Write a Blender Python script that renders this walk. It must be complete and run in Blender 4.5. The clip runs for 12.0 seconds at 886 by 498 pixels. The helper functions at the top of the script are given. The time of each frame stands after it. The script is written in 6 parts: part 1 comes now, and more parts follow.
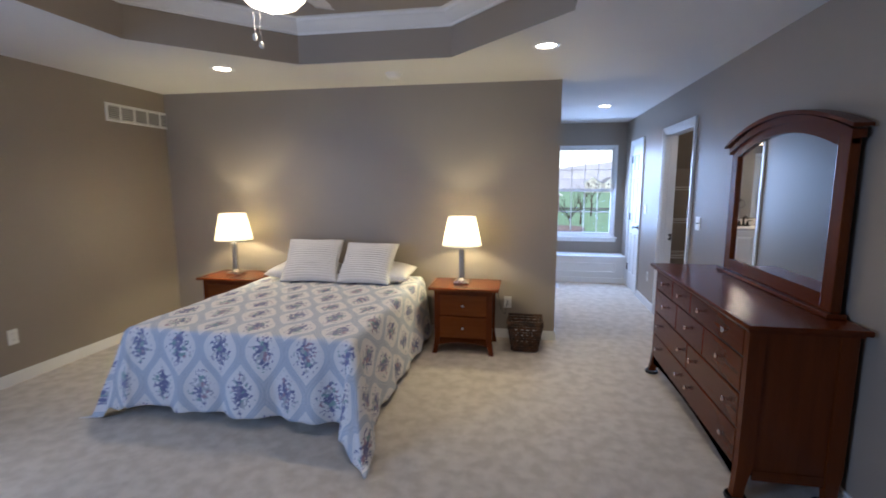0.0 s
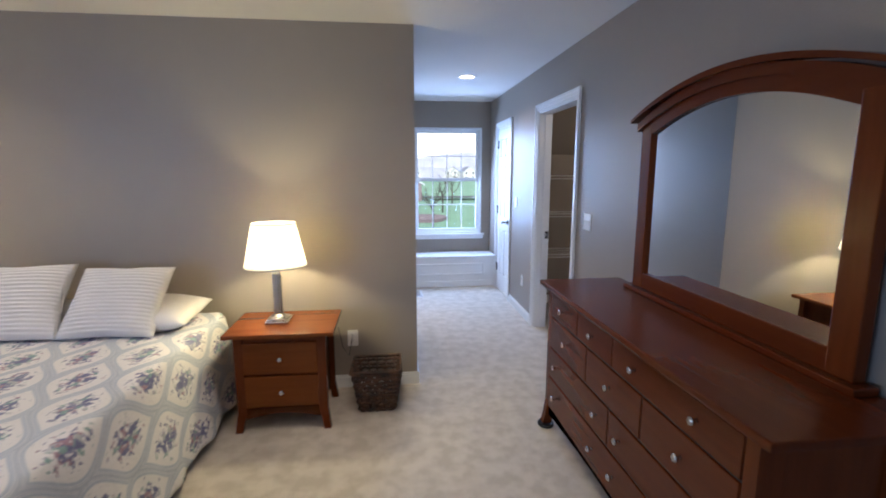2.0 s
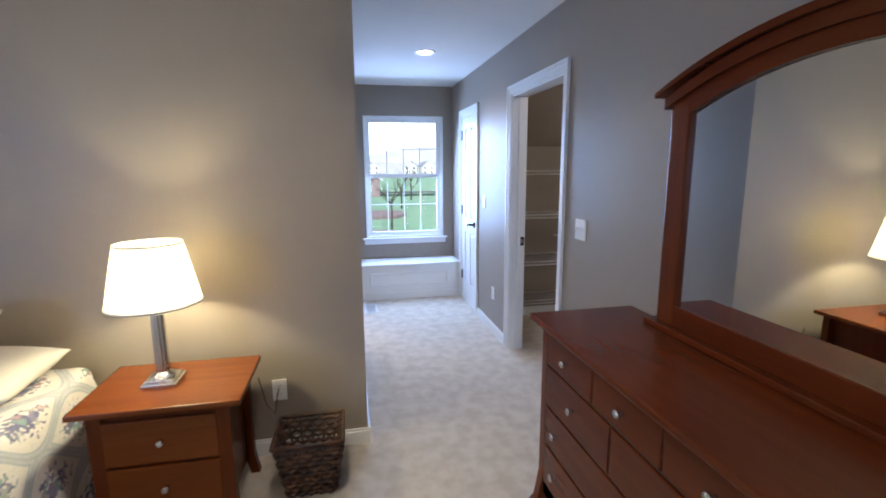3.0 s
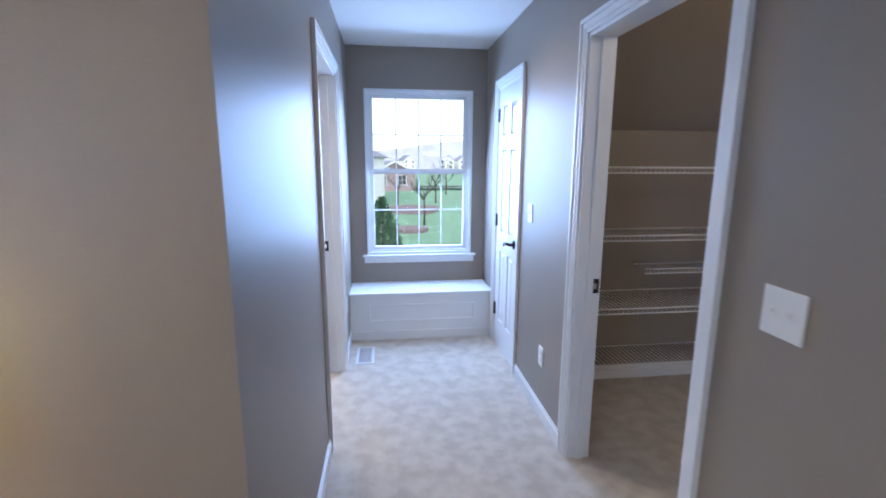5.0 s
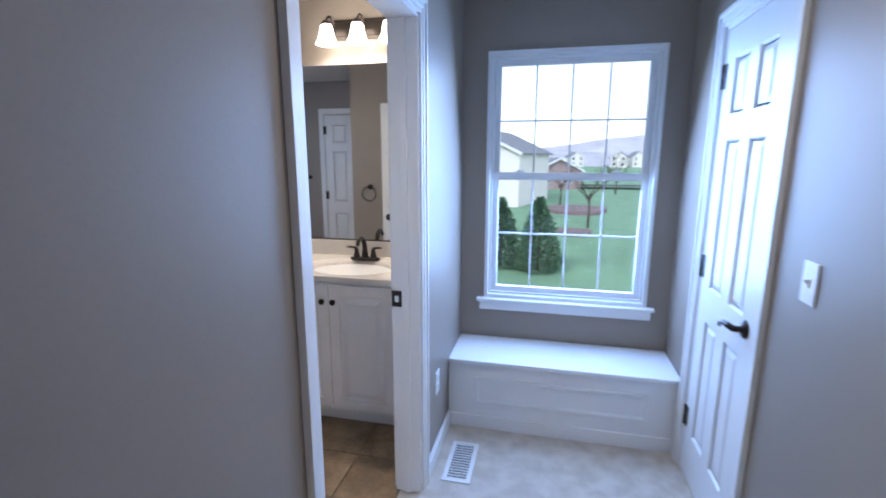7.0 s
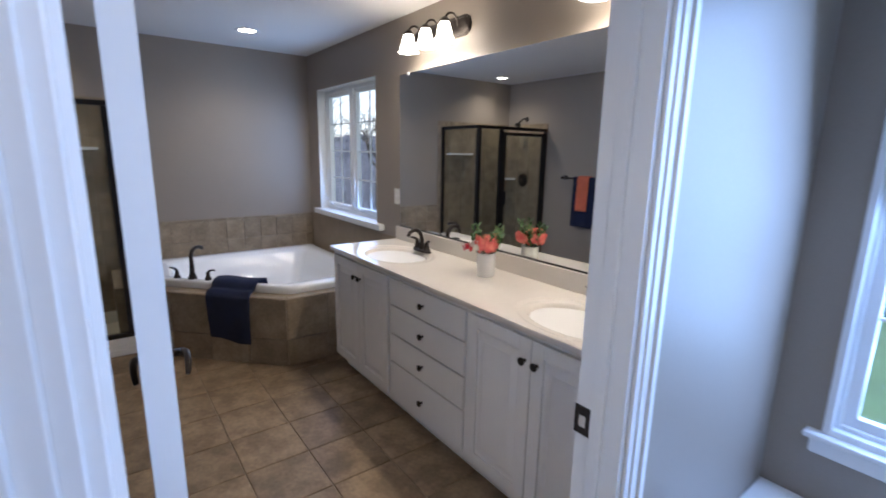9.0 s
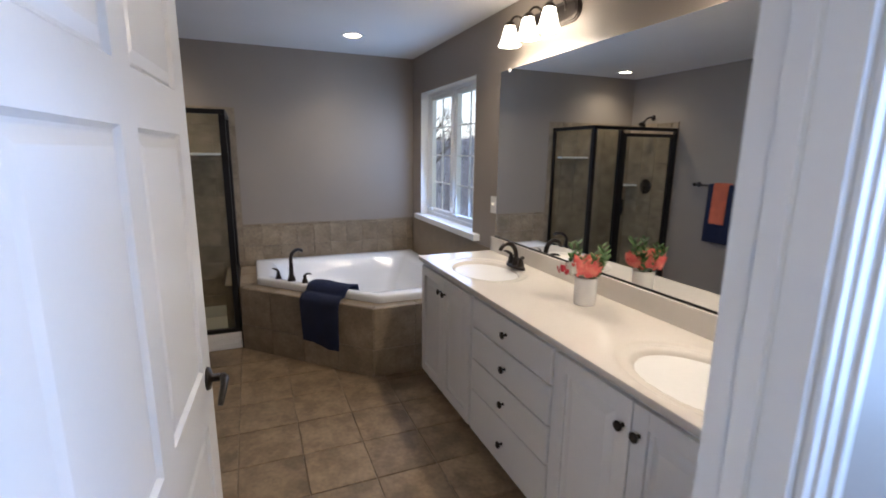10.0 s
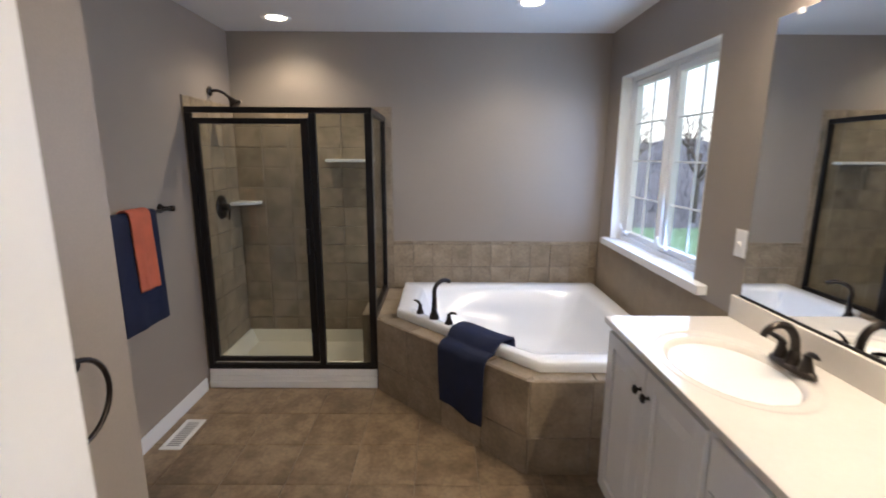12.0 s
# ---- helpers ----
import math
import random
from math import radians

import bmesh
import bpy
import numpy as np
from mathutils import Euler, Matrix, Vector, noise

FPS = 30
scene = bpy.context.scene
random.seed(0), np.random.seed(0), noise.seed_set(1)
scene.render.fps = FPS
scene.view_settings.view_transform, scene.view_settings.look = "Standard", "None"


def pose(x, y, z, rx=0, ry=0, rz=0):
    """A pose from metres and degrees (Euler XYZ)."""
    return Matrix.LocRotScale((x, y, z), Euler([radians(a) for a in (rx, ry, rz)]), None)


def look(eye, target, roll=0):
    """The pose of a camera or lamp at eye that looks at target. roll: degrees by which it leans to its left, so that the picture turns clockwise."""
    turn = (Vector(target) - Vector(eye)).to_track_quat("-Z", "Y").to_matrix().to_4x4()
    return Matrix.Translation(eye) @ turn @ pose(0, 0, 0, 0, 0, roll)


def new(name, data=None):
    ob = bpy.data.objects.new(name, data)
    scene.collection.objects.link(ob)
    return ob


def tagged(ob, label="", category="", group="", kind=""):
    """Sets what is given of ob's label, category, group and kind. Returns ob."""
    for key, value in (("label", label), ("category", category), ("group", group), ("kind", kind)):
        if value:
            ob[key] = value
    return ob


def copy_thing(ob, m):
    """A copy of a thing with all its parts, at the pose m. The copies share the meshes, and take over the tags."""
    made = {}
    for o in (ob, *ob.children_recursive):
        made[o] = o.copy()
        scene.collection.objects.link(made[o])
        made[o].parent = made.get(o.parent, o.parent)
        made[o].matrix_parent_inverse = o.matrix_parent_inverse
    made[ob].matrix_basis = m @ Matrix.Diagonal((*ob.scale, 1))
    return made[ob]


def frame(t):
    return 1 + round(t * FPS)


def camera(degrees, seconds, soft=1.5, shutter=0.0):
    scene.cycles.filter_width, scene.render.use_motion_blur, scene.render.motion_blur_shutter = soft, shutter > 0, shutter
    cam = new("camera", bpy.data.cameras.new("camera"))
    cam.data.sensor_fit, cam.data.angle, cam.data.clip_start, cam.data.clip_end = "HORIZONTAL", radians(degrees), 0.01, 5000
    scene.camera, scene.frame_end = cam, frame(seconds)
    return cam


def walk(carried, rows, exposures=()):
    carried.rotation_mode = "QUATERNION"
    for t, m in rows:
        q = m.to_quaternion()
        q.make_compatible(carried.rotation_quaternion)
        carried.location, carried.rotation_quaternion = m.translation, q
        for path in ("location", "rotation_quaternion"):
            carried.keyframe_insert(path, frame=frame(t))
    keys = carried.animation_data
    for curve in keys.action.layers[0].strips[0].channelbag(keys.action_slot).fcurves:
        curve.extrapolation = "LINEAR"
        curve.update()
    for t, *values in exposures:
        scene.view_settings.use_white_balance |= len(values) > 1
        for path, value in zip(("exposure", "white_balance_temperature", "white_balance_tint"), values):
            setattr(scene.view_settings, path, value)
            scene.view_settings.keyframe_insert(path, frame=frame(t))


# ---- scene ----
cam = camera(87.5, 12.0, soft=1.8, shutter=0.4)
PATH = [
    (0, (-0.252, 0.355, 1.506), (-0.601, 2.305, 1.225), -0.0),
    (0.5, (-0.226, 0.628, 1.504), (-0.433, 2.595, 1.209), -0.0),
    (1, (-0.18, 0.971, 1.506), (-0.245, 2.947, 1.199), -0.1),
    (1.5, (-0.173, 1.31, 1.515), (-0.08, 3.281, 1.19), -0.2),
    (2, (-0.128, 1.658, 1.5), (0.095, 3.619, 1.173), -0.1),
    (2.5, (-0.065, 2.028, 1.507), (0.251, 3.973, 1.169), -0.4),
    (3, (-0.012, 2.414, 1.502), (0.38, 4.344, 1.153), -0.4),
    (5, (0.352, 3.856, 1.492), (0.596, 5.805, 1.119), 0.3),
    (5.5, (0.41, 4.243, 1.462), (0.545, 6.206, 1.1), 0.0),
    (6, (0.455, 4.615, 1.482), (0.47, 6.58, 1.108), 0.0),
    (6.5, (0.503, 4.947, 1.5), (0.34, 6.902, 1.115), 0.1),
    (8.5, (0.641, 5.953, 1.516), (-0.729, 7.359, 1.131), 0.8),
    (9, (0.525, 6.175, 1.527), (-1.042, 7.348, 1.119), 1.0),
    (9.5, (0.446, 6.341, 1.538), (-1.273, 7.275, 1.123), 0.4),
    (10, (0.341, 6.442, 1.542), (-1.468, 7.191, 1.137), 0.7),
    (10.5, (0.146, 6.509, 1.544), (-1.714, 7.127, 1.145), 0.6),
    (11, (-0.057, 6.591, 1.546), (-1.963, 7.056, 1.157), 0.1),
    (11.5, (-0.306, 6.664, 1.56), (-2.249, 6.922, 1.164), -0.1),
    (12, (-0.573, 6.726, 1.552), (-2.534, 6.734, 1.156), 0.3),
]
walk(cam, [(t, look(eye, target, roll)) for t, eye, target, roll in PATH],
     exposures=[(0.0, 0.68, 6200, 15), (1.5, 0.76, 6200, 15), (2.0, 0.86, 6200, 15), (3.0, 0.98, 6200, 14), (5.0, 0.88, 6000, 14), (5.5, 0.76, 5900, 14), (6.5, 0.56, 5800, 14),
                (8.5, 0.42, 5750, 14), (9.5, 0.34, 5950, 14), (10.0, 0.40, 6150, 14), (10.5, 0.50, 6250, 14), (11.5, 0.66, 6350, 14), (12.0, 0.88, 6350, 14)])

# plan: hall runs along +y, bedroom to the south, bathroom to the west of the hall
RX, LX, BX = 1.245, 0.042, -0.078          # east wall, hall side and bath side of the hall's west wall
BY, SY, WY = 4.80, 5.155, 7.975            # bed wall, bath's south wall, window wall
WX, VX = -4.035, -4.18                     # west walls of bedroom and bath
CH, SOUTH = 2.43, -1.3
CL0, CL1 = 5.02, 5.905                     # closet opening
D20, D21 = 6.895, 7.51                     # narrow hall door
BD0, BD1 = 6.14, 7.045                    # bathroom opening
DH = 2.04
HW = (0.19, 1.118, 0.665, 2.085)           # hall window opening
BW = (-3.94, -2.78, 0.955, 2.09)           # bath window opening
SW = (-1.0, 0.6, 0.75, 2.1)                # bedroom window in the west wall, beside the start of the walk

# ---- world and lights ----
SUN_EL, SUN_AZ = 0.9, 2.6
world = bpy.data.worlds.new("sky")
scene.world = world
world.use_nodes = True
nt = world.node_tree
sky = nt.nodes.new("ShaderNodeTexSky")
sky.sky_type, sky.sun_disc = "NISHITA", False
sky.sun_elevation, sky.sun_rotation = SUN_EL, SUN_AZ
sky.air_density, sky.dust_density = 1.0, 0.6
pale = nt.nodes.new("ShaderNodeHueSaturation")      # thin overcast veil
pale.inputs["Saturation"].default_value, pale.inputs["Value"].default_value = 0.42, 1.35
nt.links.new(sky.outputs[0], pale.inputs["Color"])
nt.links.new(pale.outputs[0], nt.nodes["Background"].inputs[0])
nt.nodes["Background"].inputs[1].default_value = 0.15


def lamp(name, kind, energy, colour, m, **k):
    d = bpy.data.lights.new(name, kind)
    d.energy, d.color = energy, colour
    ob = new(name, d)
    ob.matrix_world = m
    if kind == "AREA":
        d.shape, d.size, d.size_y = "RECTANGLE", k["sx"], k["sy"]
    if kind == "SPOT":
        d.spot_size, d.spot_blend, d.shadow_soft_size = radians(k["cone"]), k["blend"], 0.03
    if kind == "POINT":
        d.shadow_soft_size = k["r"]
    if kind == "SUN":
        d.angle = radians(k["angle"])
    return ob


SKYBLUE, WARM, BULB = (0.36, 0.57, 1.0), (1.0, 0.87, 0.69), (1.0, 0.88, 0.50)
lamp("sun", "SUN", 1.5, (1, 0.96, 0.9), look((0, 0, 0), (-math.sin(SUN_AZ) * -1, -math.cos(SUN_AZ) * 1, -0.85)), angle=18)
lamp("daylight_hall_window", "AREA", 31, SKYBLUE, look((0.655, WY + 0.015, 1.38), (0.655, 6.3, 0.75)), sx=0.85, sy=1.3)
lamp("daylight_bath_window", "AREA", 9, SKYBLUE, look((-3.36, WY + 0.05, 1.52), (-3.2, 5, 1.2)), sx=1.0, sy=1.0)
lamp("daylight_bedroom_window", "AREA", 52, SKYBLUE, look((WX - 0.1, -0.2, 1.45), (-0.8, 3.2, 0.9)), sx=1.5, sy=1.25)
CANS_BED = [(-2.716, 3.915), (-0.143, 3.725)]
CANS_HALL = [(0.653, 6.385)]
CANS_BATH = [(-3.84, 5.64), (-3.50, 7.25)]
for group, power in ((CANS_BED, 27), (CANS_HALL, 19), (CANS_BATH, 18)):
    for x, y in group:
        lamp("can_light", "SPOT", power, WARM, look((x, y, CH - 0.02), (x, y + 0.001, 0)), cone=142, blend=1.0)


# ---- materials ----
def mat(name, colour, rough=0.5, metal=0.0, var=0.12, scale=3.0, fine=60.0, bump=0.1, stretch=(1, 1, 1), dark=None, coords="Object", spread=(0.35, 0.7)):
    """A surface with coarse and fine variation in colour, gloss and relief."""
    m = bpy.data.materials.new(name)
    m.use_nodes = True
    n, l = m.node_tree.nodes, m.node_tree.links
    p = n["Principled BSDF"]
    tc = n.new("ShaderNodeTexCoord")
    mp = n.new("ShaderNodeMapping")
    mp.inputs["Scale"].default_value = stretch
    l.new(tc.outputs[coords], mp.inputs[0])
    big, small = n.new("ShaderNodeTexNoise"), n.new("ShaderNodeTexNoise")
    for tex, sc, det in ((big, scale, 4), (small, fine, 3)):
        tex.inputs["Scale"].default_value, tex.inputs["Detail"].default_value = sc, det
        l.new(mp.outputs[0], tex.inputs["Vector"])
    ramp = n.new("ShaderNodeValToRGB")
    low = dark or tuple(c * (1 - var) for c in colour)
    ramp.color_ramp.elements[0].color, ramp.color_ramp.elements[1].color = (*low, 1), (*colour, 1)
    ramp.color_ramp.elements[0].position, ramp.color_ramp.elements[1].position = spread
    l.new(big.outputs[0], ramp.inputs[0])
    mix = n.new("ShaderNodeMixRGB")
    mix.blend_type, mix.inputs[0].default_value = "OVERLAY", min(1, var * 1.3)
    l.new(ramp.outputs[0], mix.inputs[1])
    l.new(small.outputs[0], mix.inputs[2])
    l.new(mix.outputs[0], p.inputs["Base Color"])
    rr = n.new("ShaderNodeMapRange")
    rr.inputs["To Min"].default_value, rr.inputs["To Max"].default_value = max(0.02, rough * 0.88), min(1, rough * 1.12)
    l.new(big.outputs[0], rr.inputs[0])
    l.new(rr.outputs[0], p.inputs["Roughness"])
    p.inputs["Metallic"].default_value = metal
    if bump:
        b = n.new("ShaderNodeBump")
        b.inputs["Strength"].default_value, b.inputs["Distance"].default_value = bump, 0.01
        l.new(small.outputs[0], b.inputs["Height"])
        l.new(b.outputs[0], p.inputs["Normal"])
    return m


def per_piece(m, amount):
    """Shifts the brightness of each separate piece a little."""
    n, l = m.node_tree.nodes, m.node_tree.links
    p = n["Principled BSDF"]
    src = p.inputs["Base Color"].links[0].from_socket
    info, mr, hsv = n.new("ShaderNodeObjectInfo"), n.new("ShaderNodeMapRange"), n.new("ShaderNodeHueSaturation")
    mr.inputs["To Min"].default_value, mr.inputs["To Max"].default_value = 1 - amount, 1 + amount
    l.new(info.outputs["Random"], mr.inputs[0])
    l.new(mr.outputs[0], hsv.inputs["Value"])
    l.new(src, hsv.inputs["Color"])
    l.new(hsv.outputs[0], p.inputs["Base Color"])
    shift = n.new("ShaderNodeVectorMath")
    shift.operation = "SCALE"
    shift.inputs[0].default_value = (37.0, 53.0, 71.0)
    l.new(info.outputs["Random"], shift.inputs["Scale"])
    l.new(shift.outputs[0], n["Mapping"].inputs["Location"])
    return m


def glow(name, colour, strength):
    m = bpy.data.materials.new(name)
    m.use_nodes = True
    p = m.node_tree.nodes["Principled BSDF"]
    p.inputs["Base Color"].default_value = (0.8, 0.78, 0.72, 1)
    p.inputs["Emission Color"].default_value = (*colour, 1)
    p.inputs["Emission Strength"].default_value = strength
    p.inputs["Roughness"].default_value = 0.35
    return m


def clear(name, rough=0.0, tint=(1, 1, 1)):
    m = bpy.data.materials.new(name)
    m.use_nodes = True
    n, l = m.node_tree.nodes, m.node_tree.links
    n.remove(n["Principled BSDF"])
    tr, gl, fr, mx = n.new("ShaderNodeBsdfTransparent"), n.new("ShaderNodeBsdfGlossy"), n.new("ShaderNodeLayerWeight"), n.new("ShaderNodeMixShader")
    tr.inputs[0].default_value = (*tint, 1)
    gl.inputs["Roughness"].default_value = rough
    fr.inputs[0].default_value = 0.5
    pw, ml = n.new("ShaderNodeMath"), n.new("ShaderNodeMath")
    pw.operation, ml.operation = "POWER", "MULTIPLY_ADD"
    pw.inputs[1].default_value, ml.inputs[1].default_value, ml.inputs[2].default_value = 4.0, 0.45, 0.03
    l.new(fr.outputs["Facing"], pw.inputs[0])
    l.new(pw.outputs[0], ml.inputs[0])
    l.new(ml.outputs[0], mx.inputs[0])
    l.new(tr.outputs[0], mx.inputs[1])
    l.new(gl.outputs[0], mx.inputs[2])
    l.new(mx.outputs[0], n["Material Output"].inputs[0])
    return m


PAINT = mat("taupe_wall_paint", (0.30, 0.255, 0.212), 0.45, var=0.05, scale=1.2, fine=180, bump=0.03)
CEIL = mat("white_ceiling_paint", (0.74, 0.72, 0.69), 0.9, var=0.04, scale=1.5, fine=150, bump=0.06)
TRIM = mat("white_trim_paint", (0.80, 0.80, 0.79), 0.3, var=0.04, scale=2, fine=90, bump=0.02)
CARPET = mat("beige_carpet", (0.78, 0.70, 0.60), 0.95, var=0.28, scale=11.0, fine=260, bump=1.0, dark=(0.65, 0.57, 0.47), spread=(0.38, 0.62))
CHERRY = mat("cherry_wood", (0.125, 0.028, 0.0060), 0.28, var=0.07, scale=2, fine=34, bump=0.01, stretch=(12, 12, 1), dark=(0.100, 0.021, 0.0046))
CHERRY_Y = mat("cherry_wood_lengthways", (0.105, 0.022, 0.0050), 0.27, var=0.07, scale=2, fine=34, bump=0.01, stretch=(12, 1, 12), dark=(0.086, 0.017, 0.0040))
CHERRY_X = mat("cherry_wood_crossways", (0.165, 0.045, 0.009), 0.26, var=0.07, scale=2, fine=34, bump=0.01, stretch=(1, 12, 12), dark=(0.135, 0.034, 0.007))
for wood in (CHERRY, CHERRY_X, CHERRY_Y):
    p = wood.node_tree.nodes["Principled BSDF"]
    wood.node_tree.links.remove(p.inputs["Roughness"].links[0])
    p.inputs["Roughness"].default_value, p.inputs["Specular IOR Level"].default_value = 0.25, 0.20
BLACKGAP = mat("dark_gap", (0.02, 0.012, 0.008), 0.8, bump=0)
NICKEL = mat("brushed_nickel", (0.62, 0.60, 0.57), 0.25, 1.0, var=0.08, fine=120, bump=0.03, stretch=(1, 1, 0.1))
BRONZE = mat("oil_rubbed_bronze", (0.045, 0.036, 0.030), 0.33, 0.75, var=0.3, scale=14, fine=160, bump=0.04)
BLACKMETAL = mat("black_shower_frame_metal", (0.012, 0.010, 0.009), 0.35, 0.3, var=0.15, bump=0.02)
LINEN = mat("white_linen", (0.74, 0.71, 0.68), 0.9, var=0.06, scale=6, fine=260, bump=0.25)
NAVY = mat("navy_terry", (0.012, 0.020, 0.065), 0.95, var=0.3, scale=9, fine=500, bump=0.9)
CORAL = mat("coral_terry", (0.78, 0.19, 0.10), 0.95, var=0.2, scale=9, fine=500, bump=0.8)
WICKER = mat("dark_wicker", (0.15, 0.065, 0.028), 0.55, var=0.5, scale=18, fine=90, bump=0.4, dark=(0.02, 0.011, 0.006))
FLOORTILE = per_piece(mat("tan_floor_tile", (0.30, 0.215, 0.130), 0.36, var=0.3, scale=8, fine=45, bump=0.12, dark=(0.18, 0.122, 0.070), spread=(0.38, 0.62)), 0.10)
WALLTILE = per_piece(mat("stone_wall_tile", (0.335, 0.262, 0.180), 0.34, var=0.25, scale=8, fine=50, bump=0.1, dark=(0.22, 0.168, 0.108)), 0.10)
GROUT = mat("grout", (0.30, 0.235, 0.165), 0.9, var=0.15, scale=12, fine=200, bump=0.3)
ACRYLIC = mat("white_acrylic", (0.82, 0.82, 0.81), 0.12, var=0.02, scale=2, fine=40, bump=0.0)
CREAM = mat("cream_shower_pan", (0.74, 0.69, 0.56), 0.3, var=0.05, scale=3, fine=60, bump=0.02)
MARBLE = mat("cultured_marble", (0.68, 0.635, 0.575), 0.13, var=0.04, scale=5, fine=50, bump=0.0)
CABINET = mat("white_cabinet_paint", (0.76, 0.75, 0.73), 0.38, var=0.04, scale=3, fine=80, bump=0.02)
PLATE = mat("white_plastic", (0.80, 0.79, 0.77), 0.35, var=0.02, bump=0.0)
SLOT = mat("dark_slot", (0.05, 0.05, 0.05), 0.7, bump=0)
# Dark sheet behind vent slats: the duct's shade is put into its colour.
VENTDARK = mat("vent_painted_shade", (0.10, 0.09, 0.085), 0.8, bump=0)
CERAMIC = mat("white_ceramic", (0.82, 0.81, 0.78), 0.2, var=0.03, bump=0.02)
PETAL = mat("coral_petal", (0.90, 0.30, 0.22), 0.6, var=0.35, scale=26, fine=90, bump=0.1, dark=(0.78, 0.10, 0.10))
REDPETAL = mat("red_petal", (0.55, 0.02, 0.04), 0.6, var=0.3, scale=20, bump=0.1)
WHITEPETAL = mat("white_petal", (0.80, 0.76, 0.66), 0.6, var=0.15, scale=20, bump=0.1)
LEAF = mat("green_leaf", (0.12, 0.24, 0.07), 0.55, var=0.4, scale=25, bump=0.1)
GRASS = mat("lawn", (0.20, 0.37, 0.22), 0.9, var=0.2, scale=0.5, fine=9, bump=0.3, coords="Object")
MULCH = mat("mulch", (0.27, 0.21, 0.21), 0.95, var=0.4, scale=3, fine=30, bump=0.5)
EVERGREEN = mat("evergreen", (0.16, 0.30, 0.18), 0.7, var=0.5, scale=3, fine=25, bump=0.2)
BARK = mat("bark", (0.10, 0.08, 0.065), 0.9, var=0.4, scale=8, fine=60, bump=0.6)
SIDING = mat("cream_siding", (0.78, 0.76, 0.72), 0.8, var=0.06, scale=0.8, fine=20, bump=0.1)
# Shingle grey is lightened and blued to hold the distance haze.
ROOF = mat("hazed_grey_shingle_roof", (0.27, 0.29, 0.33), 0.9, var=0.3, scale=2, fine=15, bump=0.3)
BRICKRED = mat("red_brick", (0.40, 0.31, 0.31), 0.9, var=0.3, scale=2, fine=20, bump=0.3)
ROADM = mat("asphalt", (0.055, 0.055, 0.058), 0.9, var=0.2, scale=1, fine=20, bump=0.2)
# Blue-grey: distance haze is put into the colour of hills and thicket.
HILLM = mat("hazed_wooded_hill", (0.50, 0.52, 0.58), 0.95, var=0.2, scale=0.08, fine=0.9, bump=0.5)
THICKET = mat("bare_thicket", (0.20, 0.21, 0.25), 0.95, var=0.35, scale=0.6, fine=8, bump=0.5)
BLACKCLOTH = mat("black_nylon", (0.012, 0.012, 0.013), 0.6, var=0.3, scale=9, fine=200, bump=0.2)
VINYL = mat("white_vinyl", (0.78, 0.80, 0.82), 0.35, var=0.03, bump=0.0)
WINDOWGLASS = clear("window_glass")
SHOWERGLASS = clear("shower_glass", 0.02, (0.90, 0.92, 0.90))
DARKPANE = mat("dark_far_pane", (0.05, 0.06, 0.07), 0.1, bump=0)
CANGLOW = glow("can_bulb", (1, 0.88, 0.70), 14)
BOWLGLOW = glow("lit_fan_bowl", (1, 0.84, 0.62), 5)
SCONCEGLOW = glow("lit_sconce_glass", (1, 0.86, 0.66), 13)
mirror_m = bpy.data.materials.new("silvered_mirror")
mirror_m.use_nodes = True
for key, value in (("Base Color", (0.86, 0.88, 0.88, 1)), ("Metallic", 1.0), ("Roughness", 0.0)):
    mirror_m.node_tree.nodes["Principled BSDF"].inputs[key].default_value = value


def shade_cloth():
    m = bpy.data.materials.new("lamp_shade_cloth")
    m.use_nodes = True
    n, l = m.node_tree.nodes, m.node_tree.links
    n.remove(n["Principled BSDF"])
    tr, df, mx = n.new("ShaderNodeBsdfTranslucent"), n.new("ShaderNodeBsdfDiffuse"), n.new("ShaderNodeMixShader")
    tx = n.new("ShaderNodeTexNoise")
    tx.inputs["Scale"].default_value = 300
    bp = n.new("ShaderNodeBump")
    bp.inputs["Strength"].default_value = 0.2
    l.new(tx.outputs[0], bp.inputs["Height"])
    l.new(bp.outputs[0], df.inputs["Normal"])
    tr.inputs[0].default_value, df.inputs[0].default_value = (0.80, 0.74, 0.60, 1), (0.78, 0.74, 0.66, 1)
    mx.inputs[0].default_value = 0.68
    l.new(tr.outputs[0], mx.inputs[1])
    l.new(df.outputs[0], mx.inputs[2])
    l.new(mx.outputs[0], n["Material Output"].inputs[0])
    return m


SHADE = shade_cloth()


